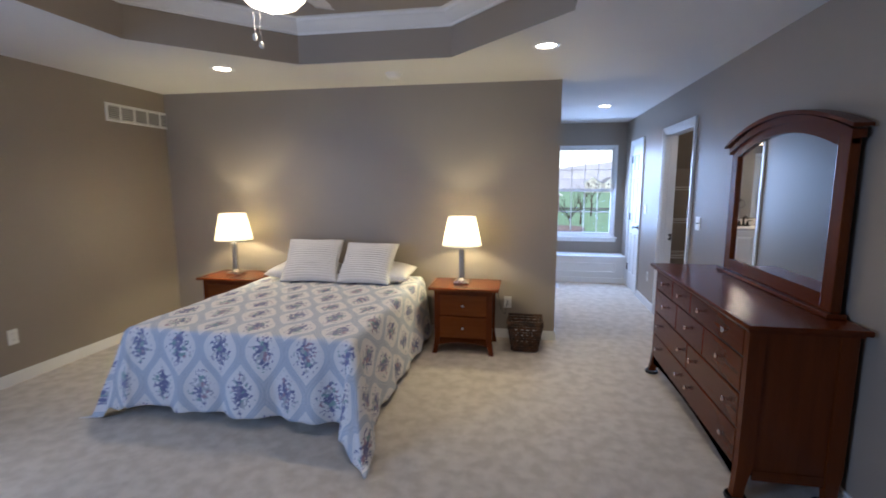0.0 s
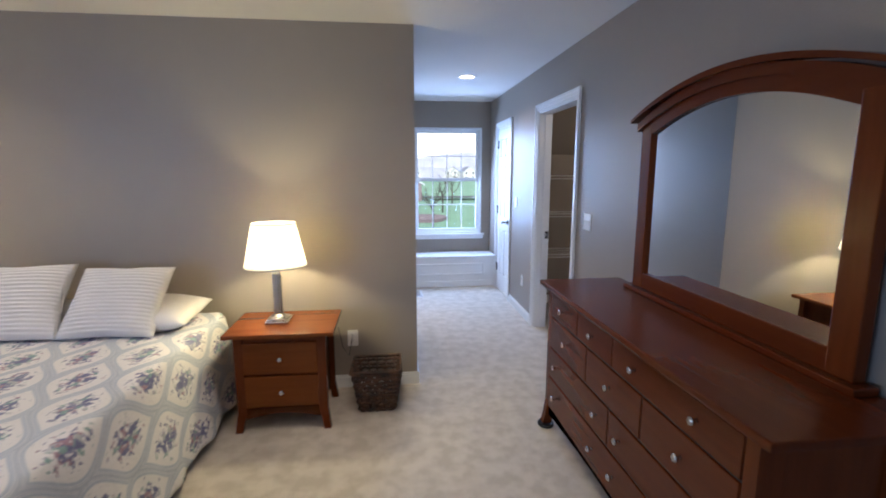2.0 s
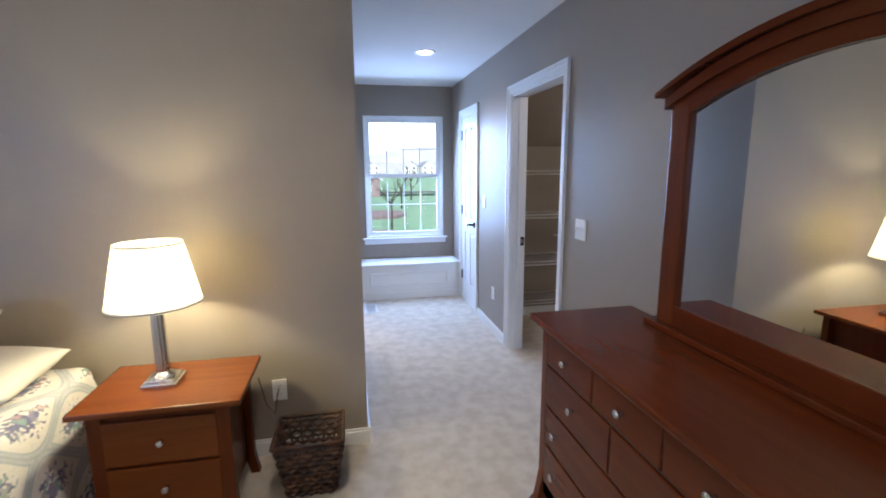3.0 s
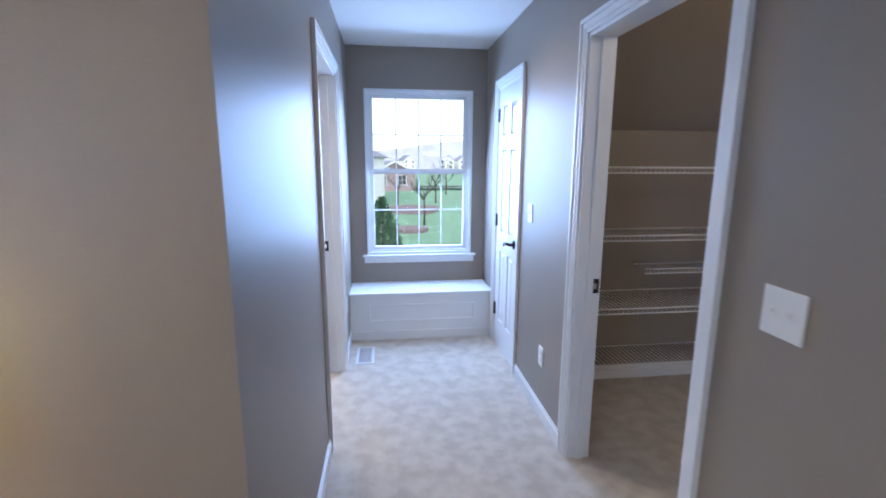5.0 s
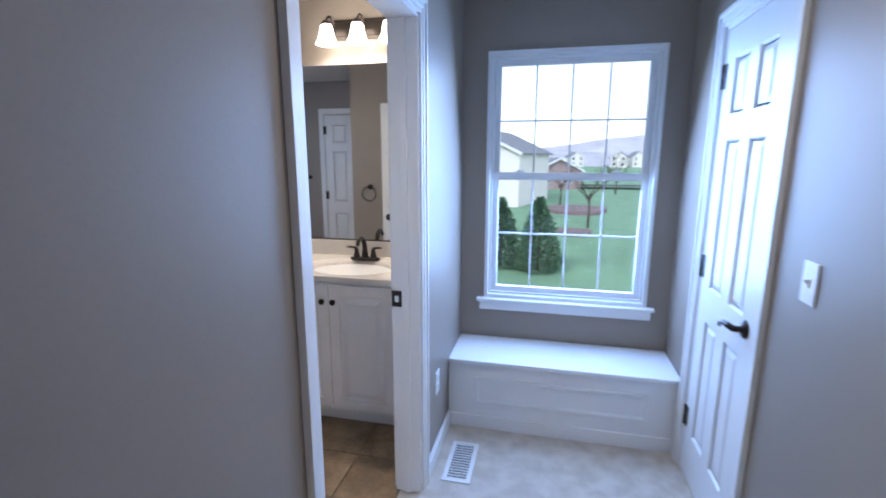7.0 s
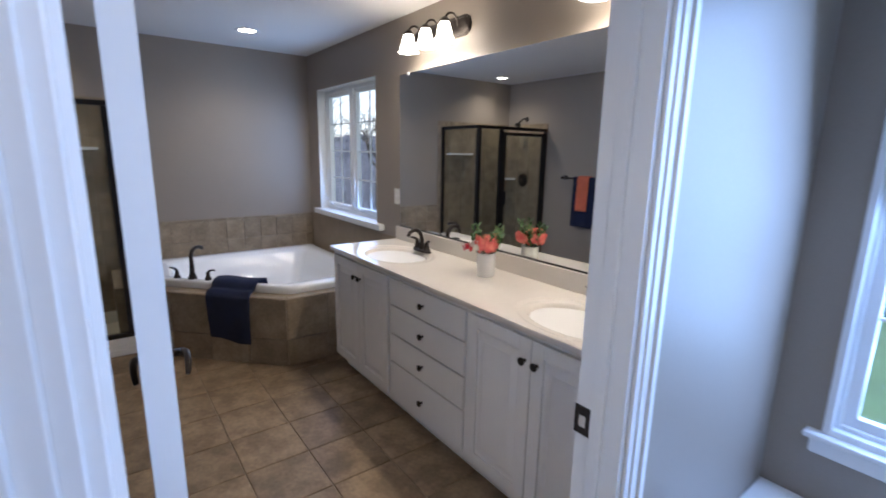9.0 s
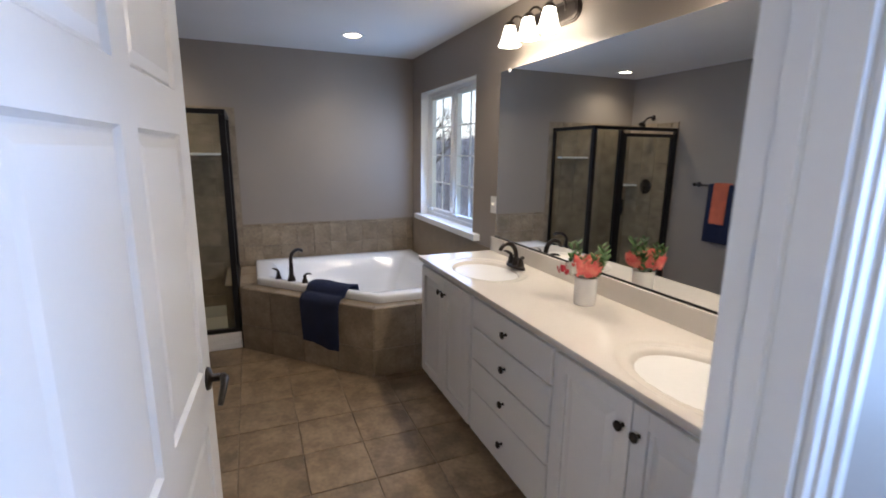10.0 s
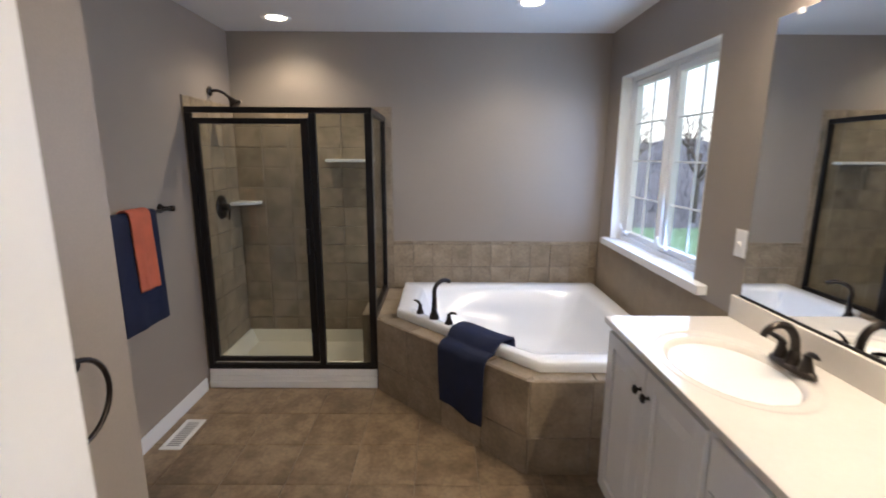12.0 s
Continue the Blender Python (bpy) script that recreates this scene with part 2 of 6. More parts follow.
def quilt_cloth():
    """Printed cotton: staggered ogee medallions with a flower sprig in each, on pale blue-grey bands."""
    m = bpy.data.materials.new("printed_quilt")
    m.use_nodes = True
    n, l = m.node_tree.nodes, m.node_tree.links
    p = n["Principled BSDF"]
    p.inputs["Roughness"].default_value = 0.9
    uv = n.new("ShaderNodeUVMap")
    sep = n.new("ShaderNodeSeparateXYZ")
    wob = n.new("ShaderNodeTexNoise")
    wob.inputs["Scale"].default_value = 5
    l.new(uv.outputs[0], wob.inputs["Vector"])
    l.new(uv.outputs[0], sep.inputs[0])

    def math_(op, a, b=None, c=None):
        k = n.new("ShaderNodeMath")
        k.operation = op
        for i, v in enumerate((a, b, c)):
            if v is None:
                continue
            if isinstance(v, (int, float)):
                k.inputs[i].default_value = v
            else:
                l.new(v, k.inputs[i])
        return k.outputs[0]

    A, B = 0.285, 0.52
    cv = math_("COSINE", math_("MULTIPLY", sep.outputs[1], 2 * math.pi / B))
    across = math_("MULTIPLY", math_("PINGPONG", math_("ADD", sep.outputs[0], 20 * A), A / 2), 2 / A)
    f = math_("ABSOLUTE", math_("SUBTRACT", math_("MULTIPLY_ADD", cv, 0.5, 0.5), across))
    ramp = n.new("ShaderNodeValToRGB")
    e = ramp.color_ramp.elements
    e[0].position, e[0].color = 0.0, (0.46, 0.50, 0.56, 1)
    e[1].position, e[1].color = 1.0, (0.78, 0.76, 0.76, 1)
    for pos, col in ((0.03, (0.42, 0.47, 0.54, 1)), (0.05, (0.66, 0.66, 0.67, 1)), (0.07, (0.40, 0.45, 0.54, 1)), (0.10, (0.64, 0.65, 0.67, 1)), (0.13, (0.40, 0.46, 0.55, 1)), (0.17, (0.46, 0.51, 0.57, 1)), (0.21, (0.74, 0.72, 0.71, 1))):
        el = ramp.color_ramp.elements.new(pos)
        el.color = col
    l.new(f, ramp.inputs[0])
    # sprig: blotches of slate, plum and sage, densest in the middle of a medallion
    vor = n.new("ShaderNodeTexVoronoi")
    vor.inputs["Scale"].default_value = 42
    mp = n.new("ShaderNodeMapping")
    mp.inputs["Scale"].default_value = (1.0, 0.8, 1)
    l.new(uv.outputs[0], mp.inputs[0])
    l.new(mp.outputs[0], vor.inputs["Vector"])
    fl = n.new("ShaderNodeTexNoise")
    fl.inputs["Scale"].default_value, fl.inputs["Detail"].default_value = 46, 2
    l.new(uv.outputs[0], fl.inputs["Vector"])
    cen = math_("SUBTRACT", f, 0.56)
    dens = math_("ADD", math_("MULTIPLY", cen, 0.75), math_("MULTIPLY", math_("SUBTRACT", fl.outputs[0], 0.5), 1.5))
    mask = n.new("ShaderNodeMapRange")
    mask.inputs["From Min"].default_value, mask.inputs["From Max"].default_value = 0.05, 0.11
    l.new(dens, mask.inputs[0])
    pick = n.new("ShaderNodeValToRGB")
    pe = pick.color_ramp.elements
    pe[0].position, pe[0].color = 0.0, (0.17, 0.18, 0.31, 1)
    pe[1].position, pe[1].color = 1.0, (0.20, 0.20, 0.34, 1)
    for pos, col in ((0.45, (0.26, 0.25, 0.38, 1)), (0.6, (0.36, 0.24, 0.30, 1)), (0.7, (0.24, 0.36, 0.36, 1)), (0.85, (0.42, 0.44, 0.46, 1))):
        el = pick.color_ramp.elements.new(pos)
        el.color = col
    sc = n.new("ShaderNodeSeparateXYZ")
    l.new(vor.outputs["Color"], sc.inputs[0])
    l.new(sc.outputs[0], pick.inputs[0])
    pick.color_ramp.interpolation = "CONSTANT"
    mx = n.new("ShaderNodeMixRGB")
    l.new(mask.outputs[0], mx.inputs[0])
    l.new(ramp.outputs[0], mx.inputs[1])
    l.new(pick.outputs[0], mx.inputs[2])
    l.new(mx.outputs[0], p.inputs["Base Color"])
    bp = n.new("ShaderNodeBump")
    bp.inputs["Strength"].default_value, bp.inputs["Distance"].default_value = 0.3, 0.01
    quilting = n.new("ShaderNodeTexNoise")
    quilting.inputs["Scale"].default_value = 60
    l.new(uv.outputs[0], quilting.inputs["Vector"])
    l.new(quilting.outputs[0], bp.inputs["Height"])
    l.new(bp.outputs[0], p.inputs["Normal"])
    return m


QUILT = quilt_cloth()


# ---- mesh helpers ----
def box(bm, x0, x1, y0, y1, z0, z1, r=0.0):
    """A box with edges chamfered by r."""
    t = bmesh.new()
    bmesh.ops.create_cube(t, size=1)
    for v in t.verts:
        v.co = ((x0 + x1) / 2 + v.co.x * (x1 - x0), (y0 + y1) / 2 + v.co.y * (y1 - y0), (z0 + z1) / 2 + v.co.z * (z1 - z0))
    if r:
        bmesh.ops.bevel(t, geom=t.edges[:], offset=min(r, 0.45 * min(x1 - x0, y1 - y0, z1 - z0)), segments=2, affect="EDGES", profile=0.6)
    merge(bm, t)
    return bm


def merge(bm, t, m=None):
    if m is not None:
        bmesh.ops.transform(t, matrix=m, verts=t.verts[:])
    d = bpy.data.meshes.new("scratch")
    t.to_mesh(d)
    t.free()
    bm.from_mesh(d)
    bpy.data.meshes.remove(d)


def tube(bm, pts, r, seg=10, flat=1.0):
    """A round bar along points; r is one radius or one for each point."""
    pts = [Vector(p) for p in pts]
    rs = r if isinstance(r, (list, tuple)) else [r] * len(pts)
    rings, side = [], None
    for i, p in enumerate(pts):
        d = (pts[min(i + 1, len(pts) - 1)] - pts[max(i - 1, 0)]).normalized()
        if side is None:
            side = d.orthogonal().normalized()
        side = (side - d * side.dot(d)).normalized()
        up = d.cross(side)
        rings.append([bm.verts.new(p + rs[i] * (math.cos(a) * side + flat * math.sin(a) * up)) for a in (2 * math.pi * k / seg for k in range(seg))])
    for a, b in zip(rings, rings[1:]):
        for k in range(seg):
            bm.faces.new((a[k], a[(k + 1) % seg], b[(k + 1) % seg], b[k])).smooth = True
    bm.faces.new(rings[0][::-1])
    bm.faces.new(rings[-1])
    return bm


def lathe(bm, prof, seg=24, at=(0, 0, 0), axis="z", squash=1.0):
    """A turned shape from (radius, height) pairs."""
    def put(r, a, h):
        c = (r * math.cos(a), squash * r * math.sin(a), h)
        c = {"z": c, "y": (c[0], c[2], c[1]), "x": (c[2], c[0], c[1])}[axis]
        return bm.verts.new((at[0] + c[0], at[1] + c[1], at[2] + c[2]))
    rings = [[put(max(r, 1e-4), 2 * math.pi * k / seg, h) for k in range(seg)] for r, h in prof]
    for a, b in zip(rings, rings[1:]):
        for k in range(seg):
            bm.faces.new((a[k], a[(k + 1) % seg], b[(k + 1) % seg], b[k])).smooth = True
    return bm


def loft(bm, loops, close=True, smooth=True):
    """Skin between loops of points of equal length."""
    rings = [[bm.verts.new(p) for p in lp] for lp in loops]
    k = len(rings[0])
    for a, b in zip(rings, rings[1:]):
        for i in range(k if close else k - 1):
            bm.faces.new((a[i], a[(i + 1) % k], b[(i + 1) % k], b[i])).smooth = smooth
    return rings


def sheet(bm, nu, nv, f, uvf=None):
    """A grid of faces from f(i, j)."""
    vs = [[bm.verts.new(f(i / nu, j / nv)) for j in range(nv + 1)] for i in range(nu + 1)]
    lay = bm.loops.layers.uv.verify() if uvf else None
    for i in range(nu):
        for j in range(nv):
            idx = ((i, j), (i + 1, j), (i + 1, j + 1), (i, j + 1))
            fc = bm.faces.new([vs[a][b] for a, b in idx])
            fc.smooth = True
            if lay:
                for lp, (a, b) in zip(fc.loops, idx):
                    lp[lay].uv = uvf(a / nu, b / nv)
    return bm


def mesh_of(name, bm, material):
    bmesh.ops.recalc_face_normals(bm, faces=bm.faces[:])
    d = bpy.data.meshes.new(name)
    bm.to_mesh(d)
    bm.free()
    d.materials.append(material)
    return d


def part(name, bm, material, parent, label=""):
    ob = new(name, mesh_of(name, bm, material))
    ob.parent = parent
    if label:
        ob["label"] = label
    return ob


def thing(name, label, category, m=None, group="", kind=""):
    ob = new(name)
    ob.empty_display_size = 0.1
    if m is not None:
        ob.matrix_world = m
    return tagged(ob, label, category, group, kind)


def single(name, bm, material, label="", category="", kind="", group="", m=None):
    ob = new(name, mesh_of(name, bm, material))
    if m is not None:
        ob.matrix_world = m
    return tagged(ob, label, category, group, kind)


def boxes(name, rows, material, label="", kind="structure"):
    bm = bmesh.new()
    for r in rows:
        box(bm, *r)
    return single(name, bm, material, label, "", kind)


# ---- the shell ----
boxes("floor", [(WX - 0.1, 3.2, SOUTH - 0.1, SY - 0.12, -0.12, 0), (BX + 0.02, 3.2, SY - 0.12, WY, -0.12, 0)], CARPET, "beige cut-pile carpet with soft mottled shading")
bath_floor = boxes("floor_bath", [(VX - 0.1, BX + 0.02, SY - 0.12, WY, -0.12, -0.006)], GROUT, "tan ceramic tile floor with pale grout")
boxes("wall_bed", [(WX, LX, BY, SY - 0.12, 0, CH)], PAINT, "taupe painted wall behind the bed")
boxes("wall_bath_south", [(VX, BX, SY - 0.12, SY, 0, CH)], PAINT, "taupe painted bathroom wall")
boxes("wall_west_bedroom", [(WX - 0.12, WX, SOUTH, SW[0], 0, CH + 0.5), (WX - 0.12, WX, SW[1], BY, 0, CH + 0.5), (WX - 0.12, WX, SW[0], SW[1], 0, SW[2]), (WX - 0.12, WX, SW[0], SW[1], SW[3], CH + 0.5)], PAINT, "taupe painted bedroom side wall")
boxes("wall_bath_closet", [(-1.50, BX, SY, 6.06, 0, CH)], PAINT, "taupe painted wall standing forward beside the bathroom door")
boxes("wall_west_bath", [(VX - 0.12, VX, SY, WY, 0, CH)], PAINT, "taupe painted bathroom end wall")
boxes("wall_hall_west", [(BX, LX, SY - 0.12, BD0, 0, CH), (BX, LX, BD0, BD1, DH, CH), (BX, LX, BD1, WY, 0, CH)], PAINT, "taupe painted hall wall with the bathroom doorway")
boxes("wall_east", [(RX, RX + 0.12, SOUTH, CL0, 0, CH + 0.5), (RX, RX + 0.12, CL0, CL1, DH, CH), (RX, RX + 0.12, CL1, D20, 0, CH), (RX, RX + 0.12, D20, D21, DH, CH),
                    (RX, RX + 0.12, D21, WY, 0, CH)], PAINT, "taupe painted long wall with two doorways")


def holed(x0, x1, o):
    a, b, c, d = o
    return [(x0, a, WY, WY + 0.15, 0, CH), (b, x1, WY, WY + 0.15, 0, CH), (a, b, WY, WY + 0.15, 0, c), (a, b, WY, WY + 0.15, d, CH)]


boxes("wall_north_hall", holed(LX, 3.2, HW), PAINT, "taupe painted window wall at the hall's end")
boxes("wall_north_bath", holed(VX - 0.12, LX, BW), PAINT, "taupe painted bathroom wall with a window")
boxes("wall_south", [(WX - 0.12, 3.2, SOUTH - 0.12, SOUTH, 0, CH + 0.5)], PAINT, "taupe painted bedroom end wall")

# closet behind the east wall
CX1, CY0, CY1 = 3.0, 4.1, 6.72
boxes("wall_closet", [(RX + 0.12, CX1, CY1, CY1 + 0.1, 0, CH), (CX1, CX1 + 0.1, CY0, CY1, 0, CH), (RX + 0.12, CX1, CY0 - 0.1, CY0, 0, CH)], PAINT, "taupe painted closet walls")
bm = bmesh.new()
vs = [bm.verts.new(p) for p in ((RX + 0.12, CY1, 1.69), (CX1, CY1, 1.69), (CX1, CY1 - 0.72, CH), (RX + 0.12, CY1 - 0.72, CH), (RX + 0.12, CY1, CH), (CX1, CY1, CH))]
for q in ((0, 1, 2, 3), (0, 3, 4), (1, 5, 2), (0, 4, 5, 1), (3, 2, 5, 4)):
    bm.faces.new([vs[i] for i in q])
single("ceiling_closet_slope", bm, PAINT, "sloped taupe closet ceiling", "", "structure")


# ceiling with an octagonal tray
TX, TY = -1.43, 2.46


def octagon(d, z):
    a, b, hx, hy = 0.605, 0.63, 1.41 - d, 1.44 - d
    a, b = a - 0.41 * d, b - 0.41 * d
    return [Vector((TX + x, TY + y, z)) for x, y in ((-a, hy), (a, hy), (hx, b), (hx, -b), (a, -hy), (-a, -hy), (-hx, -b), (-hx, b))]


bm = bmesh.new()
outer = [bm.verts.new(p) for p in ((WX, SOUTH, CH), (RX, SOUTH, CH), (RX, BY, CH), (WX, BY, CH))]
inner = [bm.verts.new(p) for p in octagon(0, CH)]
ed = [bm.edges.new((lp[i], lp[(i + 1) % len(lp)])) for lp in (outer, inner) for i in range(len(lp))]
bmesh.ops.triangle_fill(bm, edges=ed, use_beauty=True)
single("ceiling_bedroom", bm, CEIL, "white painted ceiling around an octagonal tray", "", "structure")
boxes("ceiling_hall", [(LX, RX, BY, WY, CH, CH + 0.1)], CEIL, "white painted hall ceiling")
boxes("ceiling_bath", [(VX, BX, SY, WY, CH, CH + 0.1)], CEIL, "white painted bathroom ceiling")
boxes("ceiling_closet", [(RX + 0.12, CX1, CY0, CY1, CH, CH + 0.1)], CEIL, "white closet ceiling")
bm = bmesh.new()
loft(bm, [octagon(0, CH), octagon(0, CH + 0.225)], smooth=False)
single("tray_wall", bm, PAINT, "taupe painted upright band of the tray", "", "structure")
bm = bmesh.new()
loft(bm, [octagon(d, CH + z) for d, z in ((0, 0.215), (0.012, 0.215), (0.014, 0.232), (0.03, 0.24), (0.06, 0.262), (0.085, 0.285), (0.095, 0.29), (0.098, 0.308), (0.13, 0.312))], smooth=False)
single("trim_crown", bm, TRIM, "white crown moulding inside the tray", "", "structure")
bm = bmesh.new()
bm.faces.new([bm.verts.new(p) for p in octagon(0.0, CH + 0.318)])
single("ceiling_tray", bm, PAINT, "taupe painted top of the tray", "", "structure")
boxes("ceiling_roof_void", [(WX - 0.12, 3.2, SOUTH - 0.12, BY, CH + 0.42, CH + 0.5)], CEIL, "plain cover above the tray")


# baseboards
def base(name, x0, x1, y0, y1):
    bm = bmesh.new()
    box(bm, x0, x1, y0, y1, 0, 0.075, 0.002)
    gx, gy = (0.005 if x1 - x0 < 0.05 else 0), (0.005 if y1 - y0 < 0.05 else 0)
    box(bm, x0 + gx * (1 if x1 > 0.5 else 0), x1 - gx * (0 if x1 > 0.5 else 1), y0 + gy, y1, 0.075, 0.09, 0.003)
    single(name, bm, TRIM, "white painted baseboard", "", "structure")


base("baseboard", WX, WX + 0.014, SOUTH, BY - 0.014)
base("baseboard", WX, LX + 0.014, BY - 0.014, BY)
base("baseboard", LX, LX + 0.014, BY, BD0 - 0.07)
base("baseboard", LX, LX + 0.014, BD1 + 0.07, 7.6)
base("baseboard", RX - 0.014, RX, SOUTH, CL0 - 0.07)
base("baseboard", RX - 0.014, RX, CL1 + 0.07, D20 - 0.07)
base("baseboard", -3.44, -2.32, SY, SY + 0.014)
base("baseboard", -1.50, BX - 0.014, 6.06, 6.074)
base("baseboard", RX + 0.12, CX1, CY1 - 0.014, CY1)


def casing(name, wall_x, side, y0, y1, top, w=0.065):
    """Stepped door casing on a wall of constant x."""
    bm = bmesh.new()

    def strip(o, i, d0, d1):
        a, b = sorted((wall_x, wall_x + side * d1))
        box(bm, a, b, y0 - o, y0 - i, 0, top + o, 0.002)
        box(bm, a, b, y1 + i, y1 + o, 0, top + o, 0.002)
        box(bm, a, b, y0 - i, y1 + i, top + i, top + o, 0.002)
    strip(w, w * 0.72, 0, 0.020)
    strip(w * 0.72, w * 0.3, 0, 0.014)
    strip(w * 0.3, 0.0, 0, 0.010)
    return single(name, bm, TRIM, "white painted stepped door casing", "", "structure")


def jamb(name, x0, x1, y0, y1, top, stop):
    bm = bmesh.new()
    box(bm, x0, x1, y0 - 0.001, y0 + 0.016, 0, top, 0.001)
    box(bm, x0, x1, y1 - 0.016, y1 + 0.001, 0, top, 0.001)
    box(bm, x0, x1, y0 + 0.016, y1 - 0.016, top - 0.016, top + 0.001, 0.001)
    box(bm, stop, stop + 0.03, y0 + 0.016, y0 + 0.027, 0, top - 0.016, 0.001)
    box(bm, stop, stop + 0.03, y1 - 0.027, y1 - 0.016, 0, top - 0.016, 0.001)
    return single(name, bm, TRIM, "white painted door lining with a stop", "", "structure")


def strike(x, y, z, dy):
    bm = bmesh.new()
    box(bm, x - 0.022, x + 0.022, min(y, y + dy * 0.004), max(y, y + dy * 0.004), z - 0.035, z + 0.035, 0.001)
    ob = single("strike_plate", bm, BRONZE, "dark bronze strike plate on the door lining", "strike plate")
    bm = bmesh.new()
    box(bm, x - 0.008, x + 0.010, min(y + dy * 0.004, y + dy * 0.006), max(y + dy * 0.004, y + dy * 0.006), z - 0.014, z + 0.014)
    part("latch_hole", bm, NICKEL, ob, "worn bare metal catch")


casing("trim_closet", RX, -1, CL0, CL1, DH)
jamb("trim_closet_lining", RX, RX + 0.12, CL0, CL1, DH, RX + 0.05)
strike(RX + 0.09, CL1 - 0.016, 0.91, -1)
casing("trim_hall_door", RX, -1, D20, D21, DH)
jamb("trim_hall_door_lining", RX, RX + 0.12, D20, D21, DH, RX + 0.05)
casing("trim_bath_hall", LX, 1, BD0, BD1, DH)
casing("trim_bath_inside", BX, -1, BD0, BD1, DH)
jamb("trim_bath_lining", BX, LX, BD0, BD1, DH, BX + 0.045)
strike(BX + 0.02, BD1 - 0.016, 0.92, -1)


# ---- doors ----
def lever(parent, x, y, z, side, toward):
    """A drooping lever with a round rose on one face of a door; the door's face looks along side * y."""
    ob = thing("lever_handle", "", "")
    ob.parent = parent
    for k in ("label", "category"):
        if k in ob:
            del ob[k]
    bm = bmesh.new()
    lathe(bm, [(0.0, 0), (0.033, 0), (0.033, 0.004), (0.028, 0.010), (0.012, 0.014), (0.011, 0.045), (0.0, 0.046)] if side > 0 else [(0.0, 0), (0.033, 0), (0.033, -0.004), (0.028, -0.010), (0.012, -0.014), (0.011, -0.045), (0.0, -0.046)], 20, (x, y, z), "y")
    pts = [(x + toward * d, y + side * o, z + h) for d, o, h in ((-0.005, 0.040, 0), (0.02, 0.048, 0.004), (0.05, 0.050, 0.004), (0.08, 0.050, -0.004), (0.105, 0.047, -0.018), (0.112, 0.045, -0.028))]
    tube(bm, pts, [0.011, 0.012, 0.010, 0.009, 0.008, 0.006], 10)
    me = mesh_of("lever", bm, BRONZE)
    bpy.data.objects.remove(ob)
    ob = new("lever_handle", me)
    ob.parent = parent
    ob["label"] = "dark bronze lever handle"
    return ob


def panel_door(name, label, W, m, hinge_side, levers, hinge_y=0.0):
    """Six-panel door: x from 0 (hinges) to W, thickness 0 to 0.035 along y."""
    H, T = 2.02, 0.035
    door = thing(name, label, "door", m)
    door["kind"] = "structure"
    bm = bmesh.new()
    st, mu = 0.105, 0.09
    xs = [(st, W / 2 - mu / 2), (W / 2 + mu / 2, W - st)]
    zs = [(0.23, 0.80), (0.95, 1.58), (1.68, 1.90)]
    box(bm, 0, W, 0.010, T - 0.010, 0.008, H)
    for y0, y1 in ((0, 0.010), (T - 0.010, T)):
        for a, b in ((0, st), (W - st, W), (W / 2 - mu / 2, W / 2 + mu / 2)):
            box(bm, a, b, y0, y1, 0.008, H)
        for a, b in ((0.008, 0.23), (0.80, 0.95), (1.58, 1.68), (1.90, H)):
            for x0, x1 in xs:
                box(bm, x0, x1, y0, y1, a, b)
    part("slab", bm, TRIM, door)
    for x0, x1 in xs:
        for z0, z1 in zs:
            bm = bmesh.new()
            for y0, y1, inner_y in ((0.0, 0.010, 0.003), (T, T - 0.010, T - 0.003)):
                def rect(d, y):
                    return [(x0 + d, y, z0 + d), (x1 - d, y, z0 + d), (x1 - d, y, z1 - d), (x0 + d, y, z1 - d)]
                r = loft(bm, [rect(0.0, y0), rect(0.008, y1), rect(0.014, y1), rect(0.034, inner_y)], smooth=False)
                bm.faces.new(r[-1])
            part("raised_panel", bm, TRIM, door)
    for z in (0.24, 0.98, 1.79):
        bm = bmesh.new()
        tube(bm, [(-0.006, hinge_y, z), (-0.006, hinge_y, z + 0.10)], 0.0095, 8)
        box(bm, -0.005, 0.026, hinge_y - 0.002, hinge_y + 0.002, z, z + 0.10)
        part("hinge", bm, BLACKMETAL, door, "black butt hinge")
    for s in levers:
        lever(door, W - 0.065, T if s > 0 else 0.0, 0.915, s, -1)
    return door


# hall door in the east wall: hinges at the north end, face to the hall
panel_door("door_1", "closed white six-panel door with black hinges and lever", D21 - D20 - 0.038, Matrix.Translation((RX + 0.002, D21 - 0.019, 0)) @ pose(0, 0, 0, 0, 0, -90), 1, (-1,), -0.002)
# bathroom entry door, standing open into the bathroom
panel_door("door_2", "white six-panel bathroom door standing wide open", 0.985, Matrix.Translation((BX - 0.022, 6.193, 0)) @ pose(0, 0, 0, 0, 0, 176.0) @ Matrix.Translation((0, -0.035, 0)), 1, (1, -1), 0.035)
for z in (0.24, 1.03, 1.79):
    bm = bmesh.new()
    box(bm, BX + 0.002, BX + 0.034, BD0 + 0.0155, BD0 + 0.018, z, z + 0.09, 0.001)
    single("hinge_leaf", bm, BLACKMETAL, "black hinge leaf screwed to the bathroom door lining", "hinge", group="hinge leaves")
# closed door in the bathroom's south wall
panel_door("door_3", "closed white six-panel door in the bathroom", 0.66, Matrix.Translation((-2.24, SY + 0.002, 0)), 1, (1,), 0.037)
bm = bmesh.new()
for a, b, c, d in ((-2.31, -2.245, 0, 2.10), (-1.575, -1.51, 0, 2.10), (-2.245, -1.575, 2.03, 2.10)):
    box(bm, a, b, SY, SY + 0.045, c, d, 0.003)
single("trim_south_door", bm, TRIM, "white painted door casing", "", "structure")
